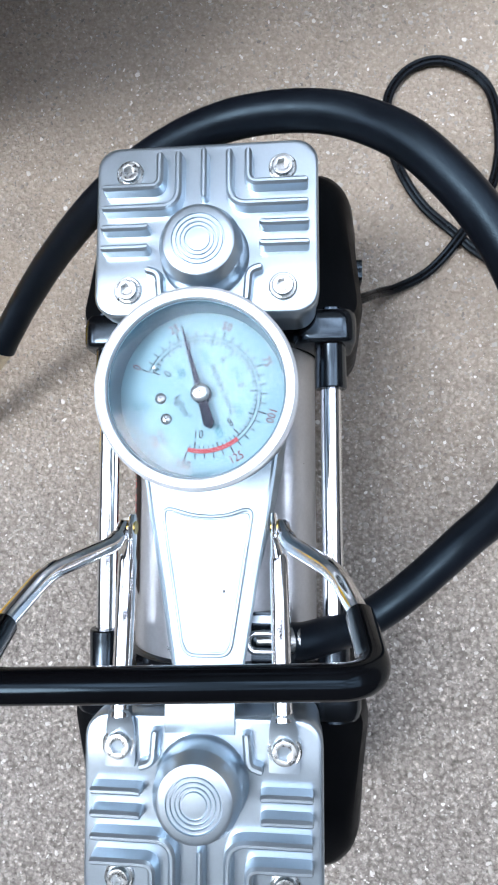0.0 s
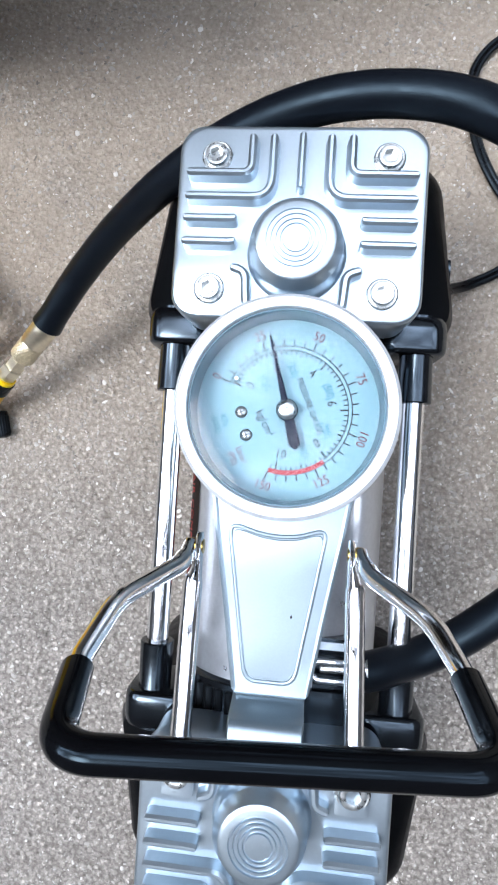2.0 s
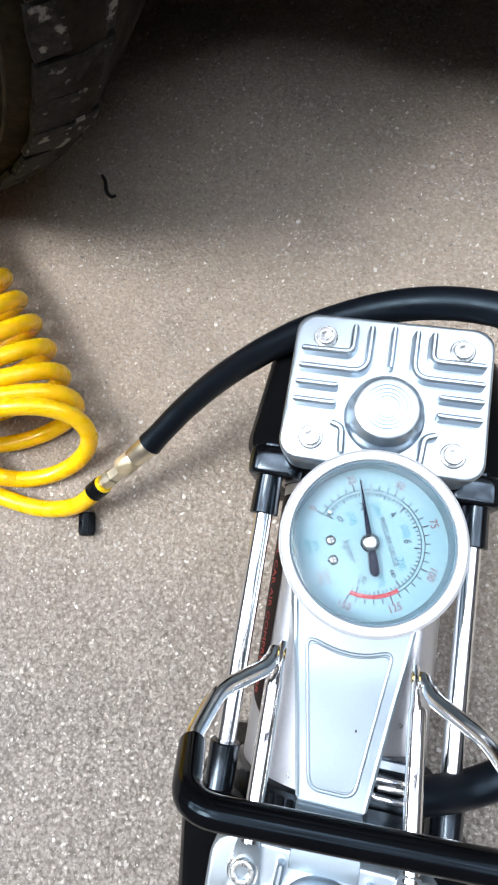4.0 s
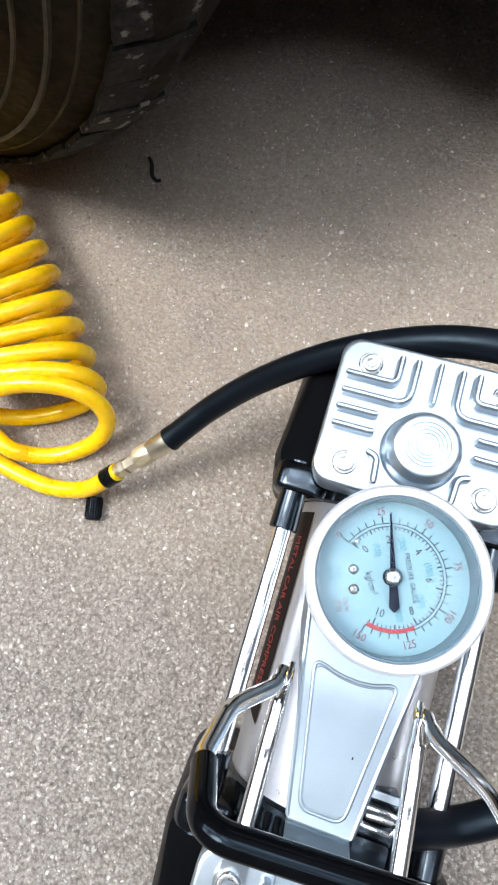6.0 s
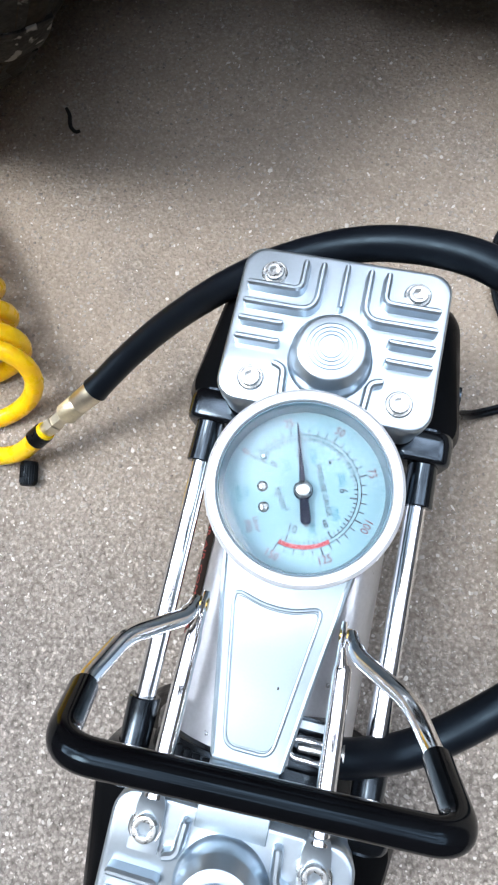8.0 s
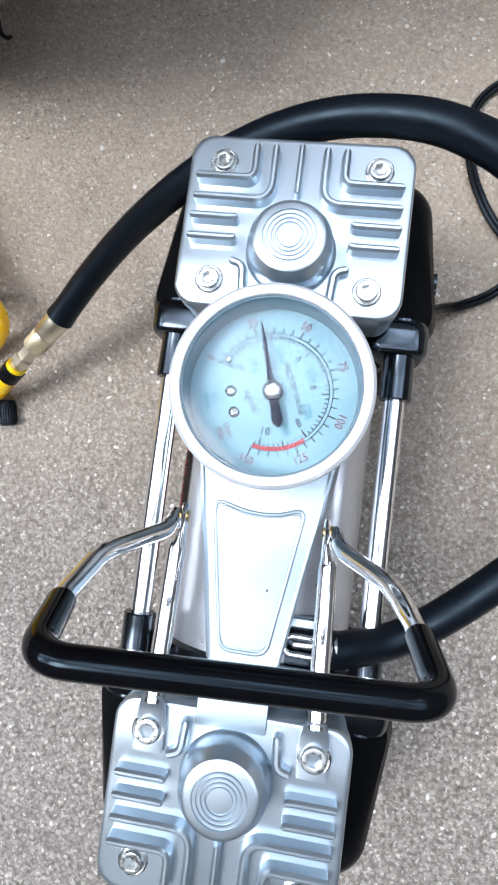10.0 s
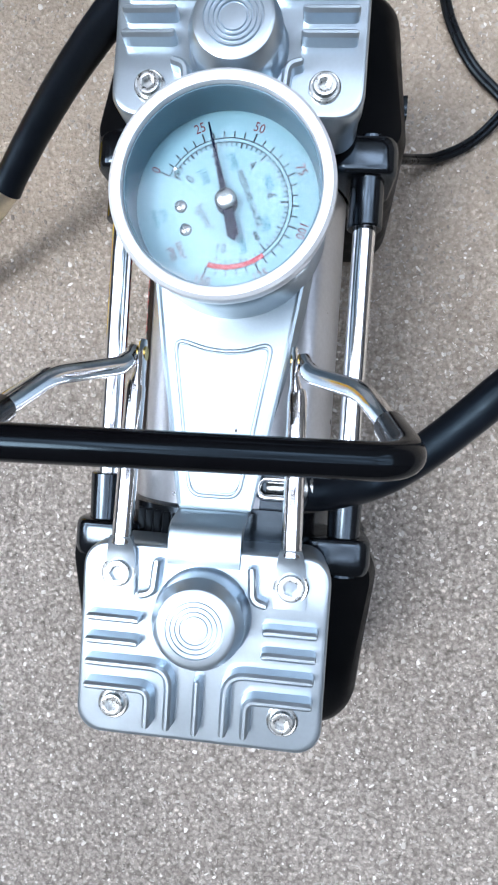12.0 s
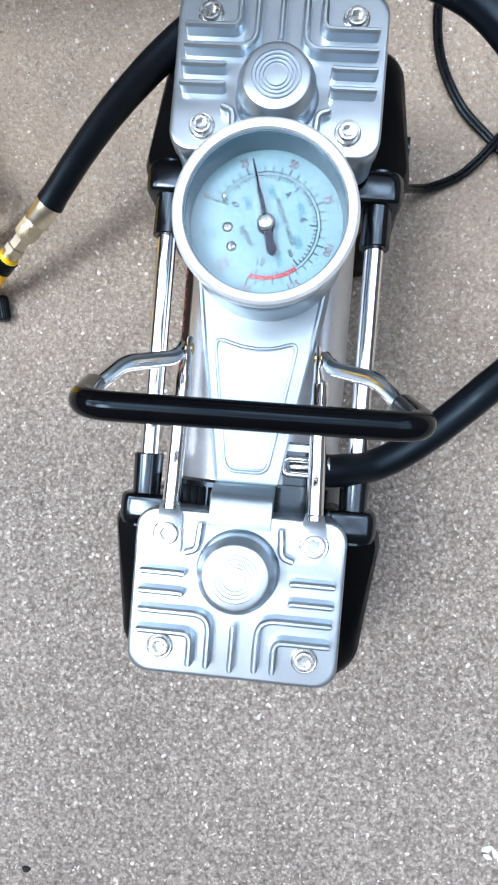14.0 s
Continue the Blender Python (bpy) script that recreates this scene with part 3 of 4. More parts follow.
    for s in (-1, 1):
        for v in (0.0087, 0.0497):
            x, y = at(s * 0.0260, v)
            screw(x, y, 0.1404 if sign < 0 and v < 0.02 else floor_z(s * 0.026, v), head, 1.12 if sign < 0 and v < 0.02 else 1.0)
    return head


def screw(x, y, z, parent, grow=1.0):
    """Socket screw with a hexagonal recess on a spring washer."""
    m = Matrix.Translation((x, y, z)) @ pose(0, 0, 0, 0, 0, (x * 7919 + y * 5077) * 360 % 60) @ Matrix.Diagonal((grow, grow, 1, 1))
    bm = bmesh.new()
    lathe(bm, [(0.0049, -0.0025), (0.0047, 0.0006), (0.0043, 0.0009), (0.0037, 0.0008), (0.0036, 0.0020), (0.0033, 0.0025), (0.0025, 0.0026)], 24, m)
    ring = [v for v in bm.verts if abs((m.inverted() @ v.co).z - 0.0026) < 1e-6]
    hexagon = [[bm.verts.new(m @ Vector((0.0021 * math.cos(radians(60 * (k // 4)) ) * (1 - (k % 4) / 4) + 0.0021 * math.cos(radians(60 * (k // 4 + 1))) * ((k % 4) / 4),
                                         0.0021 * math.sin(radians(60 * (k // 4))) * (1 - (k % 4) / 4) + 0.0021 * math.sin(radians(60 * (k // 4 + 1))) * ((k % 4) / 4), h))) for k in range(24)] for h in (0.0025, 0.0004)]
    for a, b in ((ring, hexagon[0]), (hexagon[0], hexagon[1])):
        for k in range(24):
            bm.faces.new((a[k], a[(k + 1) % 24], b[(k + 1) % 24], b[k]))
    bm.faces.new(hexagon[1])
    return part("screw", bm, SCREW, parent, "zinc socket screw")


NEAR_IN, FAR_IN = -0.0662, 0.0625
for sign, y_in in ((-1, NEAR_IN), (1, FAR_IN)):
    housing(sign, y_in)
    cylinder_head(sign, y_in)

# motor tube between the two housings
AXIS_Z, TUBE_R = 0.080, 0.0375
along_y = pose(0, 0, 0, -90, 0, 0)
bm = bmesh.new()
lathe(bm, [(0.0, -0.058), (TUBE_R - 0.001, -0.058), (TUBE_R, -0.057), (TUBE_R, 0.0595), (TUBE_R - 0.001, 0.0605), (0, 0.0605)], 72, Matrix.Translation((0, 0, AXIS_Z)) @ along_y)
tube = part("motor_tube", bm, TUBE, comp, "brushed silver motor tube")
for y0, y1 in ((-0.078, -0.0565), (0.0590, 0.072)):
    bm = bmesh.new()
    lathe(bm, [(0, y0), (0.0385, y0), (0.0400, y0 + 0.001), (0.0400, y1 - 0.001), (0.0385, y1), (0, y1)], 64, Matrix.Translation((0, 0, AXIS_Z)) @ along_y)
    part("end_cap", bm, BLACK, comp, "black plastic motor end cap")
for k in range(-8, -2):
    bm = bmesh.new()
    x = k * 0.0036
    z = AXIS_Z + math.sqrt(0.0400 ** 2 - x * x)
    loft(bm, [[(x + g * px, -0.0636 + g * py, z + h) for px, py in rounded_outline(-0.0013, 0.0013, -0.0042, 0.0042, 0.0004, 2)] for h, g in ((-0.004, 1), (0.0006, 1), (0.0010, 0.85))])
    part("vent_slat", bm, HOUSING, comp)
bm = bmesh.new()
loft(bm, [[(x * g + 0.0172 * (1 - g), y * g - 0.0610 * (1 - g), z) for x, y in rounded_outline(0.0090, 0.0262, -0.0668, -0.0560, 0.0010, 3)] for z, g in ((0.106, 1), (0.1172, 1), (0.1177, 0.97))])
part("cover_plate", bm, BLACK, comp, "smooth glossy black cover plate")

# sticker strip along the tube's shoulder
bm = bmesh.new()
rows = []
for k in range(13):
    a = radians(147 + 33 * k / 12)
    tip = 0.010 * (k / 12)
    rows.append([Vector(((TUBE_R + 0.0003) * math.cos(a), y, AXIS_Z + (TUBE_R + 0.0003) * math.sin(a))) for y in (-0.0365 + tip, 0.054)])
outer = [[bm.verts.new(p) for p in r] for r in rows]
for a, b in zip(outer, outer[1:]):
    bm.faces.new((a[0], a[1], b[1], b[0]))
sticker = part("sticker", bm, STICKER, tube, "black sticker with red lettering")
for text, y, a in (("METAL CAR AIR COMPRESSOR", 0.006, 158),):
    a = radians(a)
    n = Vector((math.cos(a), 0, math.sin(a)))
    upw = Vector((math.sin(a), 0, -math.cos(a)))
    m = Matrix((Vector((0, -1, 0)), upw, n)).transposed().to_4x4()
    m.translation = Vector((0, y, AXIS_Z)) + n * (TUBE_R + 0.0006)
    lettering("sticker_lettering", text, 0.0066, m, STICKERRED, tube, squeeze=0.82)

# chrome side rods with their black sockets
for s in (-1, 1):
    bm = bmesh.new()
    sweep(bm, [Vector((s * 0.0430, y, 0.105)) for y in (-0.066, -0.03, 0.0, 0.03, 0.062)], 0.0039, 20)
    part("side_rod", bm, CHROME, comp, "chromed side rod")
    for d, y0 in ((1, 0.0425), (-1, -0.0482)):
        bm = bmesh.new()
        m = Matrix.Translation((s * 0.0430, y0, 0.105)) @ pose(0, 0, 0, -90 if d > 0 else 90, 0, 0)
        lathe(bm, [(0.0040, 0.0), (0.0057, 0.0), (0.0061, 0.0005), (0.0060, 0.004), (0.0057, 0.016), (0.0062, 0.018), (0.0068, 0.030), (0.0, 0.030)], 28, m)
        part("rod_socket", bm, BLACK, comp, "glossy black plastic rod socket")
        bm = bmesh.new()
        yb = abs(y0) + 0.0165
        rings = []
        for y, g in ((yb, 0.90), (yb + 0.0006, 0.955), (yb + 0.0016, 0.985), (yb + 0.0030, 0.997), (yb + 0.0085, 1.0), (yb + 0.0112, 0.975), (yb + 0.0126, 0.92)):
            rings.append([(s * 0.0405 + px * g, d * y, 0.098 + pz * g) for px, pz in rounded_outline(-0.0120 if s > 0 else -0.0122, 0.0122 if s > 0 else 0.0120, -0.014, 0.0150, 0.0062, 6)])
        loft(bm, rings)
        part("rod_bracket", bm, BLACK, comp, "glossy black bracket holding a rod")

# bracket that carries the gauge
bm = bmesh.new()
half = [(-0.0568, 0.0101), (-0.045, 0.0118), (-0.03, 0.0141), (-0.015, 0.0166), (-0.005, 0.0184), (0.003, 0.0195), (0.010, 0.0206), (0.020, 0.022), (0.040, 0.024), (0.055, 0.022)]
outline = [(w, y) for y, w in half] + [(-w - 0.0008, y) for y, w in reversed(half)]
rings = []
for z, grow in ((0.113, 0.0030), (0.1242, 0.0003), (0.1249, -0.0003), (0.1252, -0.0011), (0.1249, -0.0020)):
    rings.append([(x + math.copysign(grow * (1 if z > 0.12 else 0.3 + 1.0 * min(1, max(0, (y + 0.035) / 0.045))), x), y - (grow if y < -0.05 else 0), z) for x, y in outline])
loft(bm, rings)
bracket = part("gauge_bracket", bm, PANEL, comp, "satin silver gauge bracket with a framed panel")
frame_path = filleted([Vector((0.0, -0.0047, 0)), Vector((0.0060, -0.0043, 0)), Vector((0.0150, -0.0012, 0)), Vector((0.0070, -0.0518, 0)), Vector((-0.0088, -0.0518, 0)), Vector((-0.0168, -0.0012, 0)), Vector((-0.0060, -0.0043, 0)), Vector((0.0, -0.0047, 0))], 0.0042)[:-1]
bm = bmesh.new()
sweep(bm, [Vector((p.x, p.y, 0.12495)) for p in frame_path], 0.0007, 10, closed=True, flat=0.75, up=Vector((0, 0, 1)))
part("panel_frame", bm, PANEL, bracket)
bm = bmesh.new()
loft(bm, [[(p.x * g, -0.026 + (p.y + 0.026) * g, z) for p in frame_path] for z, g in ((0.1240, 0.96), (0.1253, 0.955), (0.1255, 0.945))])
part("panel", bm, PANEL, bracket, "plain satin silver panel")
bm = bmesh.new()
loft(bm, [[(0.0050 + x * g, -0.0300 + y * g, z) for x, y in ((-0.0003, -0.0006), (0.0003, -0.0005), (0.0004, 0.0002), (0.0001, 0.0007), (-0.0003, 0.0003))] for z, g in ((0.1254, 1), (0.12562, 0.8))])
part("paint_chip", bm, STICKER, bracket, "small dark chip in the paint")
# bent tongue from the bracket up to the near head
bm = bmesh.new()
tongue = smooth_path([(0, -0.0545, 0.1240), (0, -0.0562, 0.1243), (0, -0.0570, 0.1262), (0, -0.0588, 0.1345), (0, -0.0602, 0.1374), (0, -0.0635, 0.1385), (0, -0.0685, 0.1388), (0, -0.0715, 0.1386)], 5)
rings = []
for p in tongue:
    rings.append([(w - 0.0007, p.y + dy, p.z + dz) for w, dy, dz in ((-0.0112, 0, -0.003), (0.0112, 0, -0.003), (0.0116, 0, -0.0006), (0.0110, 0, 0.0008), (-0.0110, 0, 0.0008), (-0.0116, 0, -0.0006))])
loft(bm, rings)
part("tongue", bm, PANEL, bracket, "bent silver tongue")

# pressure gauge
GX, GY = 0.0003, 0.0350
Z_DIAL = 0.1440
gauge_pose = Matrix.Translation((GX, GY, 0))
bm = bmesh.new()
lathe(bm, [(0.0285, 0.1485), (0.0297, 0.1500), (0.0305, 0.1515), (0.0309, 0.1555), (0.0306, 0.1570), (0.0296, 0.1579), (0.0279, 0.1580), (0.0272, 0.1577), (0.0270, 0.1566), (0.0270, 0.1440), (0.0, 0.1436), (0.0, 0.1430), (0.0274, 0.1430)], 96, gauge_pose)
gauge = part("pressure_gauge", bm, RIM, comp, "round pressure gauge with a pale blue dial and silver rim")
bm = bmesh.new()
lathe(bm, [(0.0, 0.1220), (0.0292, 0.1220), (0.0292, 0.1400), (0.0294, 0.1490), (0.0288, 0.1500)], 96, gauge_pose)
part("gauge_body", bm, PANEL, gauge, "satin silver gauge body")
bm = bmesh.new()
lathe(bm, [(0.0269, 0.1561), (0.0265, 0.1561), (0.0263, 0.1452), (0.0266, Z_DIAL)], 72, gauge_pose)
part("dial_surround", bm, WALLBLUE, gauge)
bm = bmesh.new()
lathe(bm, [(0.0268, Z_DIAL - 0.0003), (0.0268, Z_DIAL), (0.0, Z_DIAL)], 72, gauge_pose)
part("dial_face", bm, DIAL, gauge, "pale blue dial card")
Z_INK = Z_DIAL + 0.00012
ZERO, SPAN = 157.0, 262.0


def dial(r, a, z=Z_INK):
    return Vector((GX + r * math.cos(radians(a)), GY + r * math.sin(radians(a)), z))


def flat_bar(bm, p, q, w):
    t = (q - p).normalized()
    s = Vector((-t.y, t.x, 0)) * w / 2
    loft(bm, [[c + Vector((0, 0, h)) for c in (p - s, q - s, q + s, p + s)] for h in (0, 0.00004)])


def arc(bm, r0, r1, a0, a1, n=60):
    vs = [[bm.verts.new(dial(r, a0 + (a1 - a0) * k / n)) for r in (r0, r1)] for k in range(n + 1)]
    for a, b in zip(vs, vs[1:]):
        bm.faces.new((a[0], a[1], b[1], b[0]))


bm = bmesh.new()
arc(bm, 0.01862, 0.01894, ZERO, ZERO - SPAN)
arc(bm, 0.01750, 0.01778, ZERO, ZERO - SPAN)
part("scale_ring", bm, INK, gauge)
for k in range(31):
    a = ZERO - SPAN * k / 30
    bm = bmesh.new()
    flat_bar(bm, dial(0.0189, a), dial(0.0213 if k % 5 == 0 else 0.0207, a), 0.00046 if k % 5 == 0 else 0.00036)
    part("tick", bm, INK, gauge)
for k in range(52):
    a = ZERO - 2 - (SPAN - 4) * k / 51
    bm = bmesh.new()
    flat_bar(bm, dial(0.01755, a), dial(0.0152 if k % 10 == 0 else (0.0160 if k % 5 == 0 else 0.0164), a), 0.00048 if k % 5 == 0 else 0.00036)
    part("fine_tick", bm, INK, gauge)
bm = bmesh.new()
arc(bm, 0.01745, 0.01880, ZERO - SPAN * 0.795, ZERO - SPAN * 0.998, 30)
for v in bm.verts:
    v.co.z += 0.00006
part("red_band", bm, RED, gauge, "red warning band")


def dial_word(text, r, a, turn, size, mat, name="numeral", squeeze=0.85):
    p = dial(r, a)
    m = Matrix.Translation(p + Vector((0, 0, 0.00006))) @ pose(0, 0, 0, 0, 0, turn)
    lettering(name, text, size, m, mat, gauge, squeeze=squeeze)


for k, text in enumerate(("0", "25", "50", "75", "100", "125", "150")):
    a = ZERO - SPAN * k / 6
    dial_word(text, 0.0230, a, a - 90 if k < 5 else a + 90, 0.0039, REDPRINT)
for text, a in (("0", 149), ("2", 109), ("4", 59), ("6", 12), ("8", -45), ("10", -95)):
    dial_word(text, 0.0129, a, {"8": 30, "10": -5}.get(text, a - 90), 0.0040, INK)
dial_word("PRESSURE GAUGE", 0.0066, 14, -66, 0.0026, INK, "dial_lettering", 0.84)
dial_word("kg/cm\u00b2", 0.0075, 213, -60, 0.0036, INK, "dial_lettering")
dial_word("KPa\n(BAR)", 0.0200, 193, -66, 0.0027, CYAN, "dial_lettering")
dial_word("Lb/in\u00b2\n(PSI)", 0.0200, 226, -66, 0.0027, REDPRINT, "dial_lettering")
for text, r, a in (("(100)", 0.0104, 133), ("(300)", 0.0120, 86), ("(500)", 0.0131, 28), ("(700)", 0.0124, -24), ("(900)", 0.0128, -66)):
    dial_word(text, r, a, -66, 0.0034, CYAN, "dial_lettering", 0.66)
for x, y in ((-0.0134, -0.0012), (-0.0116, -0.0078)):
    bm = bmesh.new()
    lathe(bm, [(0.0018, 0), (0.0018, 0.0003), (0.0014, 0.0007), (0.0005, 0.0009), (0, 0.0009)], 18, Matrix.Translation((GX + x, GY + y, Z_DIAL)))
    scr = part("dial_screw", bm, SCREW, gauge, "small domed dial screw")
    for turn in (25, 115):
        bm = bmesh.new()
        d = Vector((math.cos(radians(turn)), math.sin(radians(turn)), 0)) * 0.0011
        flat_bar(bm, Vector((GX + x, GY + y, Z_DIAL + 0.00088)) - d, Vector((GX + x, GY + y, Z_DIAL + 0.00088)) + d, 0.00035)
        part("cross_slot", bm, INK, scr)
bm = bmesh.new()
lathe(bm, [(0.0008, 0), (0.0008, 0.0025), (0.0005, 0.0030), (0, 0.0030)], 14, Matrix.Translation(dial(0.0172, 151, Z_DIAL)))
part("stop_pin", bm, SCREW, gauge)
POINT = 106.0
bm = bmesh.new()
Z_N = 0.1472
tip, tail = dial(0.0222, POINT, Z_N), dial(0.0118, POINT + 180, Z_N)
side = Vector((-math.sin(radians(POINT)), math.cos(radians(POINT)), 0))
ends = [(tip, 0.00024), (dial(0.010, POINT, Z_N), 0.00066), (dial(0.002, POINT, Z_N), 0.0010), (dial(0.002, POINT + 180, Z_N), 0.00135), (dial(0.0102, POINT + 180, Z_N), 0.00175), (tail, 0.0002)]
loft(bm, [[p - side * w + Vector((0, 0, h)) for p, w in ends] + [p + side * w + Vector((0, 0, h)) for p, w in reversed(ends)] for h in (0, 0.0004)])
part("needle", bm, NEEDLE, gauge, "dark blue-black needle")
bm = bmesh.new()
lathe(bm, [(0.0031, 0.1440), (0.0031, 0.1478), (0.0030, 0.1481), (0, 0.1481)], 32, gauge_pose)
hub = part("hub", bm, NEEDLE, gauge, "dark needle boss with a polished dome")
bm = bmesh.new()
lathe(bm, [(0.0029, 0.1480), (0.0028, 0.1485), (0.0024, 0.1489), (0.0015, 0.1491), (0.0006, 0.1492), (0.0004, 0.1486), (0, 0.1486)], 28, gauge_pose)
part("hub_dome", bm, SCREW, hub, "polished steel dome")
bm = bmesh.new()
lathe(bm, [(0, 0.1550), (0.0268, 0.1550), (0.0268, 0.1560), (0.0262, 0.15612), (0.022, 0.15628), (0.012, 0.15645), (0, 0.1565)], 72, gauge_pose)
lens = part("lens", bm, GLASS, gauge, "clear domed plastic lens")
lens.visible_shadow = False

# struts from the near head to the handle's hinges
for s, piv in ((-1, Vector((-0.0258, -0.0080, 0.1345))), (1, Vector((0.0238, -0.0076, 0.1310)))):
    foot = Vector((s * 0.0256, -0.0700, 0.1415))
    bm = bmesh.new()
    d = (foot - piv).normalized()
    sweep(bm, [piv + d * k for k in (0.009, 0.011, 0.03, 0.045)] + [foot - d * 0.004], lambda t: 0.0031 if t > 0.02 else 0.0026, 18)
    strut = part("strut", bm, CHROME, comp, "chromed tubular strut")
    bm = bmesh.new()
    tab = ((-0.0065, 0.0031, 0.0030, foot.z - 0.0006), (-0.0050, 0.0036, 0.0014, 0.1412), (-0.0010, 0.0044, 0.0009, 0.1405), (0.0090, 0.0048, 0.0009, 0.1404), (0.0115, 0.0047, 0.0009, 0.1404))
    rings = []
    for k, w, h, zz in tab:
        p = foot + d * k
        rings.append([(p.x + dx, p.y, zz + dz) for dx, dz in ((-w, -h * 0.7), (-w * 0.7, -h), (w * 0.7, -h), (w, -h * 0.7), (w, h * 0.7), (w * 0.7, h), (-w * 0.7, h), (-w, h * 0.7))])
    loft(bm, rings)
    part("flat_tab", bm, CAST, strut, "flattened strut end under a screw")
    bm = bmesh.new()
    rings = []
    for k, (w, h) in zip((0.011, 0.008, 0.004, 0.0, -0.003, -0.0045), ((0.0029, 0.0029), (0.0021, 0.0030), (0.0014, 0.0034), (0.0013, 0.0036), (0.0012, 0.0030), (0.0010, 0.0015))):
        p = piv + d * k
        rings.append([(p.x - s * 0.0012 * min(1, (0.011 - k) / 0.006) + w * math.cos(a), p.y, p.z + h * math.sin(a)) for a in (2 * math.pi * j / 12 for j in range(12))])
    loft(bm, rings)
    part("flat_eye", bm, CHROME, strut, "flattened strut eye at the hinge")
    bm = bmesh.new()
    lathe(bm, [(0, -0.0026), (0.0022, -0.0026), (0.0025, -0.0021), (0.0025, 0.0021), (0.0022, 0.0026), (0, 0.0026)], 20, Matrix.Translation(piv) @ pose(0, 0, 0, 0, 90, 0))
    part("hinge_rivet", bm, GOLD, strut, "brass-coloured rivet")

# carrying handle
HL = [Vector(p) for p in ((-0.0272, -0.0070, 0.1345), (-0.0285, -0.0125, 0.1400), (-0.0405, -0.0185, 0.1635), (-0.0425, -0.0275, 0.1820), (-0.0368, -0.0346, 0.2090))]
HR = [Vector(p) for p in ((0.0252, -0.0068, 0.1312), (0.0275, -0.0122, 0.1385), (0.0410, -0.0178, 0.1610), (0.0460, -0.0262, 0.1740), (0.0470, -0.0335, 0.2015))]
grip_path = filleted([HL[3] + (HL[4] - HL[3]) * 0.14, HL[4], HR[4], HR[3] + (HR[4] - HR[3]) * 0.05], 0.0085, 12)
bm = bmesh.new()
sweep(bm, grip_path, 0.0037, 20)
handle = part("handle", bm, GRIP, comp, "carrying handle with a glossy black rubber grip")
for pts in (HL, HR):
    path = filleted(pts[:4], 0.006, 6)
    bm = bmesh.new()
    sweep(bm, path + [pts[3] + (pts[4] - pts[3]) * 0.3], lambda t: 0.0028 if t > 0.12 else 0.0022, 18)
    part("handle_arm", bm, CHROME, handle, "bent chromed handle arm")

# hose outlet fitting
bm = bmesh.new()
mx = Matrix.Translation((0.0155, -0.0485, 0.1165)) @ pose(0, 0, 0, 0, 90, 2)
lathe(bm, [(0, 0), (0.0014, 0.0), (0.0017, 0.0006), (0.0017, 0.011), (0.0046, 0.0115), (0.0046, 0.0155), (0, 0.0155)], 24, mx)
part("outlet_fitting", bm, SCREW, comp, "plated hose outlet fitting")
bm = bmesh.new()
clip_path = [Vector((0.0185 + (x - 0.0185), -0.0485 + y, 0.1195)) for x, y in rounded_outline(0.0128, 0.0265, -0.0031, 0.0031, 0.0026, 6)]
sweep(bm, clip_path, 0.0011, 10, closed=True, flat=0.8, up=Vector((0, 0, 1)))
part("hose_clip", bm, CHROME, comp, "bent steel wire hose clip")
for y, w in ((-0.0412, 0.0013),):
    bm = bmesh.new()
    loft(bm, [[(x, y + dy, z) for x, dy in rounded_outline(0.0125, 0.0275, -w, w, 0.0003, 3)] for z in (0.1135, 0.1160, 0.1163)])
    part("clip_plate", bm, CAST, comp, "cast lug beside the hose outlet")
bm = bmesh.new()
loft(bm, [[(x, -0.0485 + y, z) for x, y in rounded_outline(0.0090, 0.0270, -0.0095, 0.0095, 0.002, 3)] for z in (0.1060, 0.1145, 0.1150)])
part("outlet_block", bm, BLACK, comp, "black outlet block")

# rocker switch on the far housing
bm = bmesh.new()
loft(bm, [[(x, y, z) for y, z in rounded_outline(0.0915, 0.1010, 0.074, 0.086, 0.002, 3)] for x in (0.046, 0.0568, 0.0574)])
switch = part("rocker_switch", bm, BLACK, comp, "black rocker switch")
bm = bmesh.new()
lathe(bm, [(0.0016, 0), (0.0016, 0.0002), (0.0024, 0.0002), (0.0024, 0)], 20, Matrix.Translation((0.0574, 0.0955, 0.0810)) @ pose(0, 0, 0, 0, 90, 0))
part("off_mark", bm, WHITEINK, switch)

# ---- thick air hose ----
hose = thing("air_hose", (0.09, 0.03, 0.0), "thick black rubber air hose looping from the compressor", "hose")
HOSE = [(0.0272, -0.0490, 0.1154), (0.0345, -0.0488, 0.1126), (0.0507, -0.0453, 0.1048), (0.0663, -0.0353, 0.1057), (0.0876, -0.0147, 0.1116), (0.1034, 0.0072, 0.1276), (0.1058, 0.0399, 0.1418), (0.0934, 0.0760, 0.1491),
        (0.0712, 0.1068, 0.1495), (0.0505, 0.1245, 0.1432), (0.0292, 0.1318, 0.1380), (0.0046, 0.1322, 0.1332), (-0.0209, 0.1285, 0.1229), (-0.0478, 0.1225, 0.1047), (-0.0765, 0.1111, 0.0815), (-0.0996, 0.0956, 0.0633), (-0.1193, 0.0759, 0.0497)]
bm = bmesh.new()
sweep(bm, smooth_path(HOSE, 10), lambda t: 0.0066 + 0.0006 * max(0, (t - 0.988) / 0.012), 24, rounded=False)
hose_tube = part("hose_tube", bm, RUBBER, hose, "thick black rubber tube")
axis = (Vector(HOSE[-1]) - Vector((-0.1563, 0.0455, 0.0263))).normalized()
end = Vector(HOSE[-1])
along = axis.to_track_quat('Z', 'Y').to_matrix().to_4x4()
along.translation = end


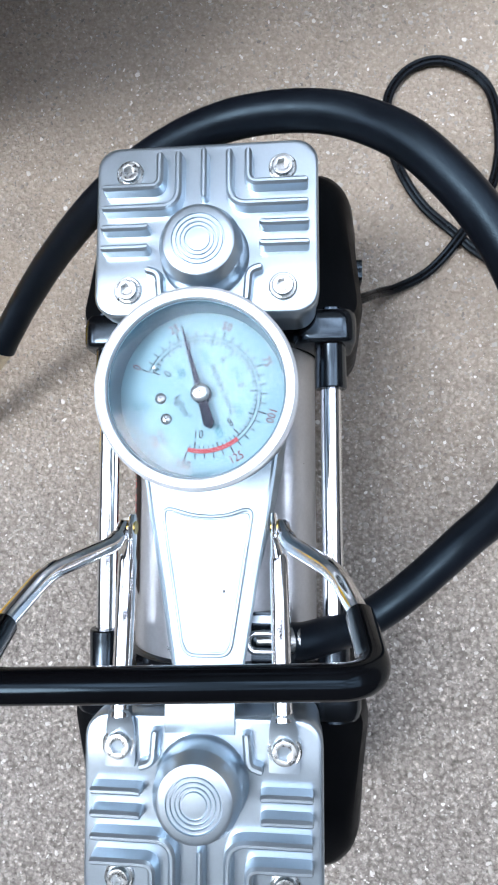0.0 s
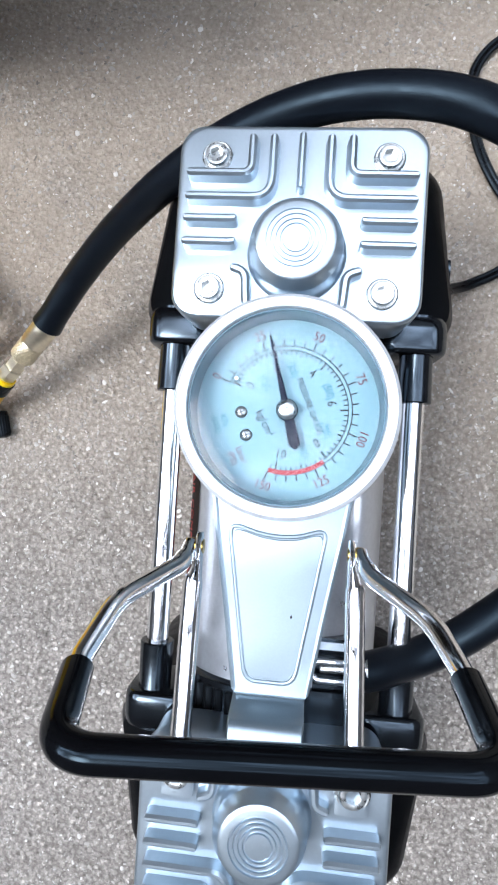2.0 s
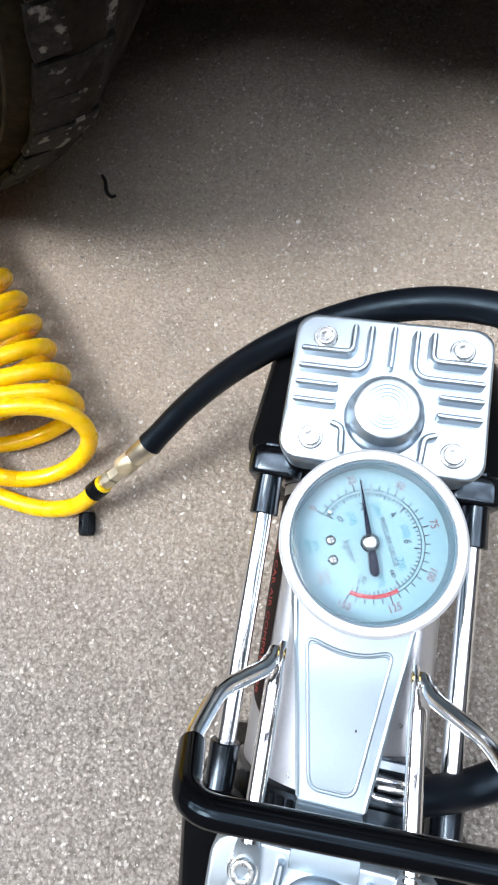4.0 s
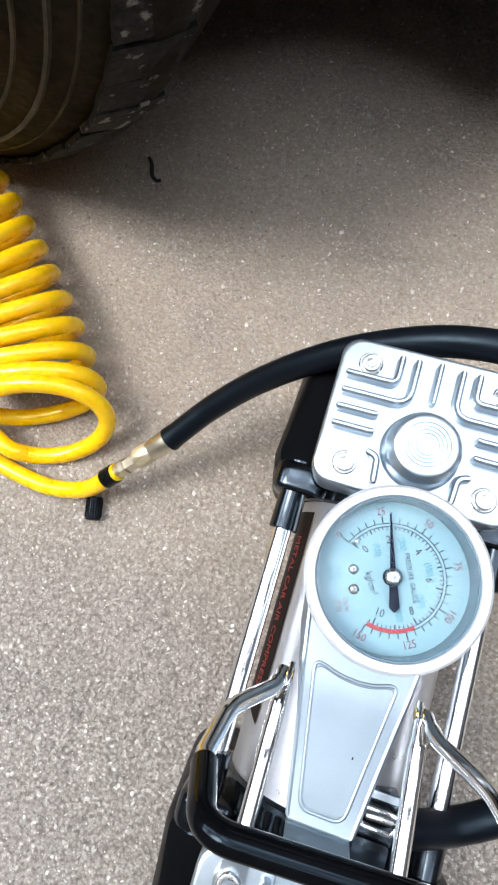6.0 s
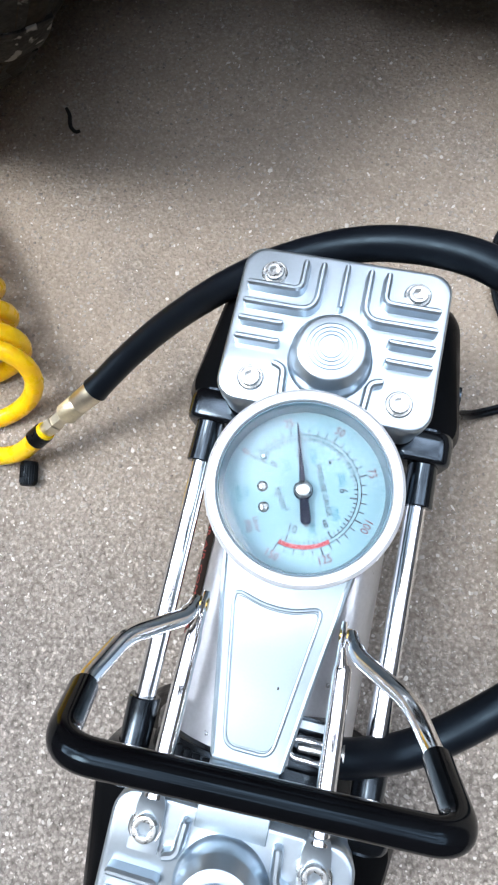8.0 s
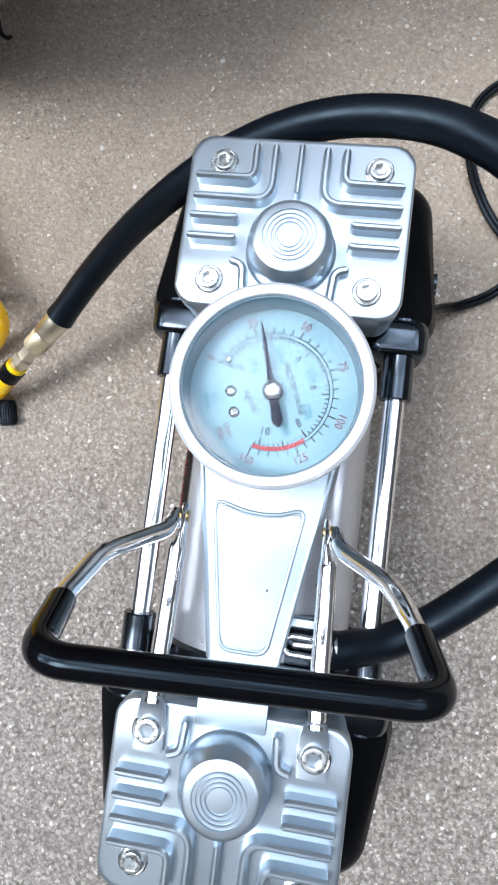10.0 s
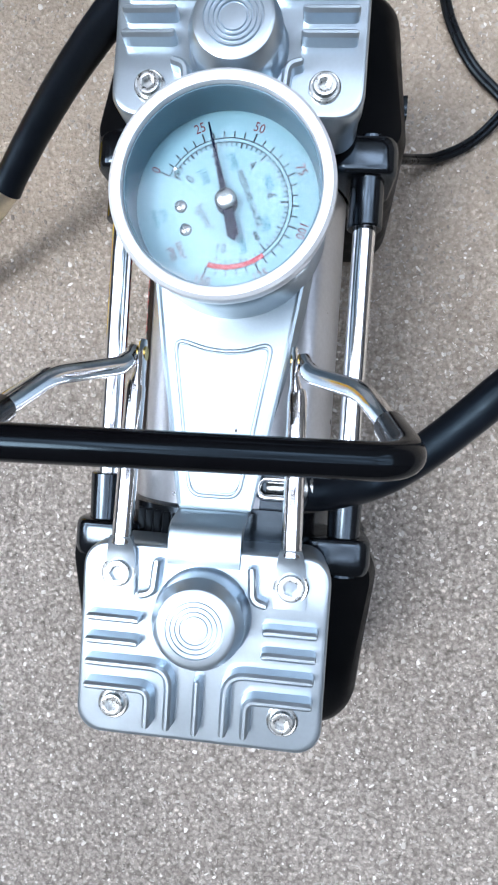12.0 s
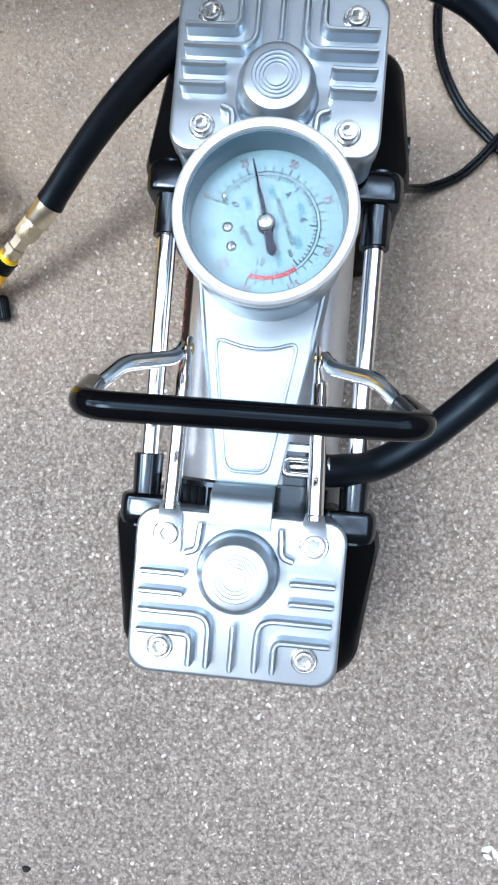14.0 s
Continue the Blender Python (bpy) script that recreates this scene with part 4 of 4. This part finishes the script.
def turned(name, profile, mat, parent, label="", segs=28, sharp=35):
    bm = bmesh.new()
    lathe(bm, [(r, -d) for r, d in profile], segs, along)
    return part(name, bm, mat, parent, label, sharp)


turned("ferrule", [(0.0, -0.003), (0.0058, -0.003), (0.0063, 0.0), (0.0061, 0.012), (0.0056, 0.0135), (0.0, 0.0135)], BRASS, hose, "plated crimped ferrule")
turned("connector_sleeve", [(0, 0.013), (0.0050, 0.013), (0.0058, 0.0142), (0.0058, 0.0248), (0.0050, 0.0258), (0.0, 0.0258)], BRASS, hose, "knurled brass connector sleeve")
bm = bmesh.new()
for turn in (1, -1):
    for k in range(26):
        pts = []
        for j in range(7):
            a = 2 * math.pi * k / 26 + turn * j * 0.12
            pts.append(along @ Vector((0.00585 * math.cos(a), 0.00585 * math.sin(a), -0.0146 - 0.0098 * j / 6)))
        sweep(bm, pts, 0.00020, 4, rounded=False)
part("knurling", bm, BRASS, hose)
turned("connector_nut", [(0, 0.0255), (0.0042, 0.0255), (0.0045, 0.0262), (0.0045, 0.033), (0.0054, 0.0335), (0.0054, 0.0375), (0.0045, 0.038), (0, 0.038)], BRASS, hose, "brass hexagonal nut", 6, 20)
turned("connector_nose", [(0, 0.0375), (0.0044, 0.0375), (0.0044, 0.043), (0.0, 0.043)], BRASS, hose)

# ---- yellow coiled hose ----
coil = thing("coiled_hose", (-0.2, 0.12, 0.0), "bright yellow coiled plastic air hose lying on paving", "hose")
COIL_R, COIL_T = 0.0256, 0.0054
tip = along @ Vector((0, 0, -0.0470))
helix = []
cx, cy = -0.1980, 0.0644
TURNS, FINE = 12, 32
for k in range(TURNS * FINE + 1):
    n = k / FINE
    a = 2 * math.pi * n + math.pi
    heading, across = radians(128.9 + 1.02 * n), radians(16.5 + 4.4 * min(n, 10))
    lean = 0.0430 * math.exp(-n / 3.05) - 0.0254
    wide, h = 1.48 * COIL_R * math.cos(a), math.sin(a)
    helix.append(Vector((cx + math.cos(across) * wide - math.sin(across) * lean * h, cy + math.sin(across) * wide + math.cos(across) * lean * h, COIL_T + COIL_R * (1 + h))))
    cx += 0.0179 / FINE * math.cos(heading)
    cy += 0.0179 / FINE * math.sin(heading)
lead = [along @ Vector((0, 0, -0.0415)), tip, Vector((-0.1705, 0.0375, 0.0140)), Vector((-0.1970, 0.0325, 0.0070)), Vector((-0.2300, 0.0365, 0.0060)), Vector((-0.2520, 0.0440, 0.0080)), Vector((-0.2585, 0.0530, 0.0140)), Vector((-0.2480, 0.0570, 0.0190))]
bm = bmesh.new()
sweep(bm, smooth_path(lead + [helix[3], helix[5]], 8)[:-1] + helix[5:], COIL_T, 16, rounded=False)
part("coil_tube", bm, YELLOW, coil, "glossy yellow coiled tube")
turned("black_sleeve", [(0, 0.0435), (0.0056, 0.0435), (0.0060, 0.0440), (0.0060, 0.0520), (0.0056, 0.0525), (0, 0.0525)], CABLE, coil, "black rubber sleeve")
turned("yellow_collar", [(0, 0.0415), (0.0050, 0.0415), (0.0050, 0.0440), (0, 0.0440)], YELLOW, coil)

# ---- valve cap ----
cap_thing = thing("valve_cap", (-0.164, 0.0265, 0.0), "small black ribbed plastic tyre valve cap on paving", "valve cap")
bm = bmesh.new()
m = Matrix.Translation((-0.1660, 0.0350, 0.0056)) @ pose(0, 0, 0, 93, 0, 12)
segs = 72
prof = [(0.0043, 0.0), (0.0050, 0.0005), (0.0052, 0.0024), (0.0048, 0.0028), (0.0048, 0.0122), (0.0044, 0.0142), (0.0034, 0.0148), (0.0012, 0.0149)]
rings = []
for r, z in prof:
    rings.append([m @ Vector(((r + (0.0004 if (k % 3 == 0 and 0.0026 < z < 0.013) else 0)) * math.cos(2 * math.pi * k / segs), (r + (0.0004 if (k % 3 == 0 and 0.0026 < z < 0.013) else 0)) * math.sin(2 * math.pi * k / segs), z)) for k in range(segs)])
loft(bm, rings)
part("ribbed_shell", bm, CABLE, cap_thing)

# ---- power cable ----
cable = thing("power_cable", (0.11, 0.16, 0.0), "thin black twin-core power cable looped on paving", "cable")
CAB = [(0.0570, 0.0965, 0.0420), (0.0650, 0.1020, 0.0320), (0.0740, 0.1095, 0.0160), (0.0860, 0.1155, 0.0060), (0.1035, 0.1255, 0.0036), (0.1195, 0.1430, 0.0060), (0.1383, 0.1729, 0.0040), (0.1435, 0.2030, 0.0032), (0.1370, 0.2327, 0.0032),
       (0.1155, 0.2480, 0.0032), (0.0960, 0.2455, 0.0032), (0.0835, 0.2311, 0.0032), (0.0820, 0.2124, 0.0032), (0.0868, 0.1887, 0.0032), (0.0995, 0.1648, 0.0032), (0.1165, 0.1480, 0.0025), (0.1311, 0.1342, 0.0032), (0.1500, 0.1230, 0.0032), (0.19, 0.115, 0.0032), (0.26, 0.13, 0.0032)]
base = smooth_path(CAB, 8)
for off in (-1, 1):
    bm = bmesh.new()
    pts = []
    for i, p in enumerate(base):
        t = (base[min(i + 1, len(base) - 1)] - base[max(i - 1, 0)]).normalized()
        pts.append(p + t.cross(Vector((0, 0, 1))).normalized() * (off * 0.0013))
    sweep(bm, pts, 0.0015, 10)
    part("core", bm, CABLE, cable)

# ---- fallen petals ----
petal_thing = thing("fallen_petals", (0.152, -0.266, 0.0), "small bleached white petals lying on paving", "petal")
for dx, dy, turn, size in ((-0.002, 0.001, 20, 0.0036), (0.0025, -0.001, 110, 0.0030), (0.006, -0.0025, 60, 0.0034), (-0.0015, -0.0035, 160, 0.0027)):
    bm = bmesh.new()
    m = Matrix.Translation((0.152 + dx, -0.266 + dy, 0.0006)) @ pose(0, 0, 0, 4, 3, turn)
    lobes = [(math.cos(a) * size * (0.75 + 0.25 * math.cos(2 * a)), math.sin(a) * size * 0.55 * (1 + 0.15 * math.sin(3 * a))) for a in (2 * math.pi * k / 18 for k in range(18))]
    loft(bm, [[m @ Vector((x * g, y * g, z)) for x, y in lobes] for z, g in ((0, 0.96), (0.0003, 1.0), (0.0007, 0.7))])
    part("petal", bm, PETAL, petal_thing)

# ---- dark pebbles ----
for px, py, size in ((-0.227, 0.407, 0.0020), (-0.122, -0.311, 0.0026)):
    bm = bmesh.new()
    rings = [[(px + size * g * math.cos(a) * (1 + 0.18 * math.sin(3 * a + px * 50)), py + size * g * 0.8 * math.sin(a) * (1 + 0.15 * math.cos(2 * a)), size * z) for a in (2 * math.pi * k / 14 for k in range(14))] for z, g in ((0, 0.75), (0.25, 1.0), (0.55, 0.9), (0.8, 0.5))]
    loft(bm, rings)
    tagged(part("pebble", bm, UNDERCAR, sharp=50), "small dark pebble lying on paving", "pebble", group="dark pebbles")

# ---- twig by the tyre ----
bm = bmesh.new()
sweep(bm, smooth_path([(-0.2165, 0.2800, 0.0010), (-0.2120, 0.2740, 0.0022), (-0.2095, 0.2665, 0.0016), (-0.2050, 0.2630, 0.0010), (-0.2020, 0.2640, 0.0010)], 5), lambda t: 0.0015 - 0.0008 * abs(t - 0.4), 8)
twig = part("twig", bm, UNDERCAR)
tagged(twig, "small dark bent twig lying on paving", "twig")

# ---- loose and embedded stone chips ----
gen = np.random.default_rng(11)
gold = (1 + 5 ** 0.5) / 2
ICO = np.array([(-1, gold, 0), (1, gold, 0), (-1, -gold, 0), (1, -gold, 0), (0, -1, gold), (0, 1, gold), (0, -1, -gold), (0, 1, -gold), (gold, 0, -1), (gold, 0, 1), (-gold, 0, -1), (-gold, 0, 1)]) / 1.902
bm = bmesh.new()
_v = [bm.verts.new(p) for p in ICO]
bmesh.ops.convex_hull(bm, input=_v)
bm.verts.index_update()
ICO_F = np.array([[v.index for v in f.verts] for f in bm.faces])
bm.free()
COUNT = 90000
size = 0.00034 + 0.00075 * gen.random(COUNT) ** 3
where = np.c_[gen.uniform(-0.42, 0.30, COUNT), gen.uniform(-0.32, 0.52, COUNT)]
bare = (where[:, 1] > 0.06) & (gen.random(COUNT) < 0.22)
where[bare, 1] = gen.uniform(-0.32, 0.06, bare.sum())
verts = ICO[None] * gen.uniform(0.7, 1.3, (COUNT, 12, 1)) * size[:, None, None] * gen.uniform(0.35, 1.65, (COUNT, 1, 3)) * np.array([1.3, 0.9, 0.6])
ang = gen.uniform(0, 6.283, COUNT)
ca, sa = np.cos(ang)[:, None], np.sin(ang)[:, None]
x, y = verts[..., 0] * ca - verts[..., 1] * sa, verts[..., 0] * sa + verts[..., 1] * ca
verts = np.stack([x + where[:, :1], y + where[:, 1:], verts[..., 2] + size[:, None] * gen.uniform(-0.25, 0.15, (COUNT, 1))], -1)
faces = (ICO_F[None] + 12 * np.arange(COUNT)[:, None, None]).reshape(-1, 3)
me = bpy.data.meshes.new("stone_chips")
me.from_pydata(verts.reshape(-1, 3).tolist(), [], faces.tolist())
me.materials.append(STONES)
chips = new("stone_chips", me)
chips.parent = ground
tagged(chips, "fine pale mineral chips bedded in the paving", kind="stuff")
shapes = []
for k in range(8):
    me = bpy.data.meshes.new("stone_chip")
    me.from_pydata((ICO * gen.uniform(0.7, 1.3, (12, 1)) * np.array([1.2, 0.9, 0.5])).tolist(), [], ICO_F.tolist())
    me.materials.append(STONE)
    shapes.append(me)
for k in range(260):
    s = float(0.0006 + 0.0009 * gen.random() ** 2)
    ob = new("stone_chip", shapes[k % 8])
    ob.matrix_basis = Matrix.Translation((float(gen.uniform(-0.30, 0.22)), float(gen.uniform(-0.28, 0.42)), s * 0.18)) @ pose(0, 0, 0, 0, 0, float(gen.uniform(0, 360))) @ Matrix.Scale(s, 4)
    ob.parent = ground
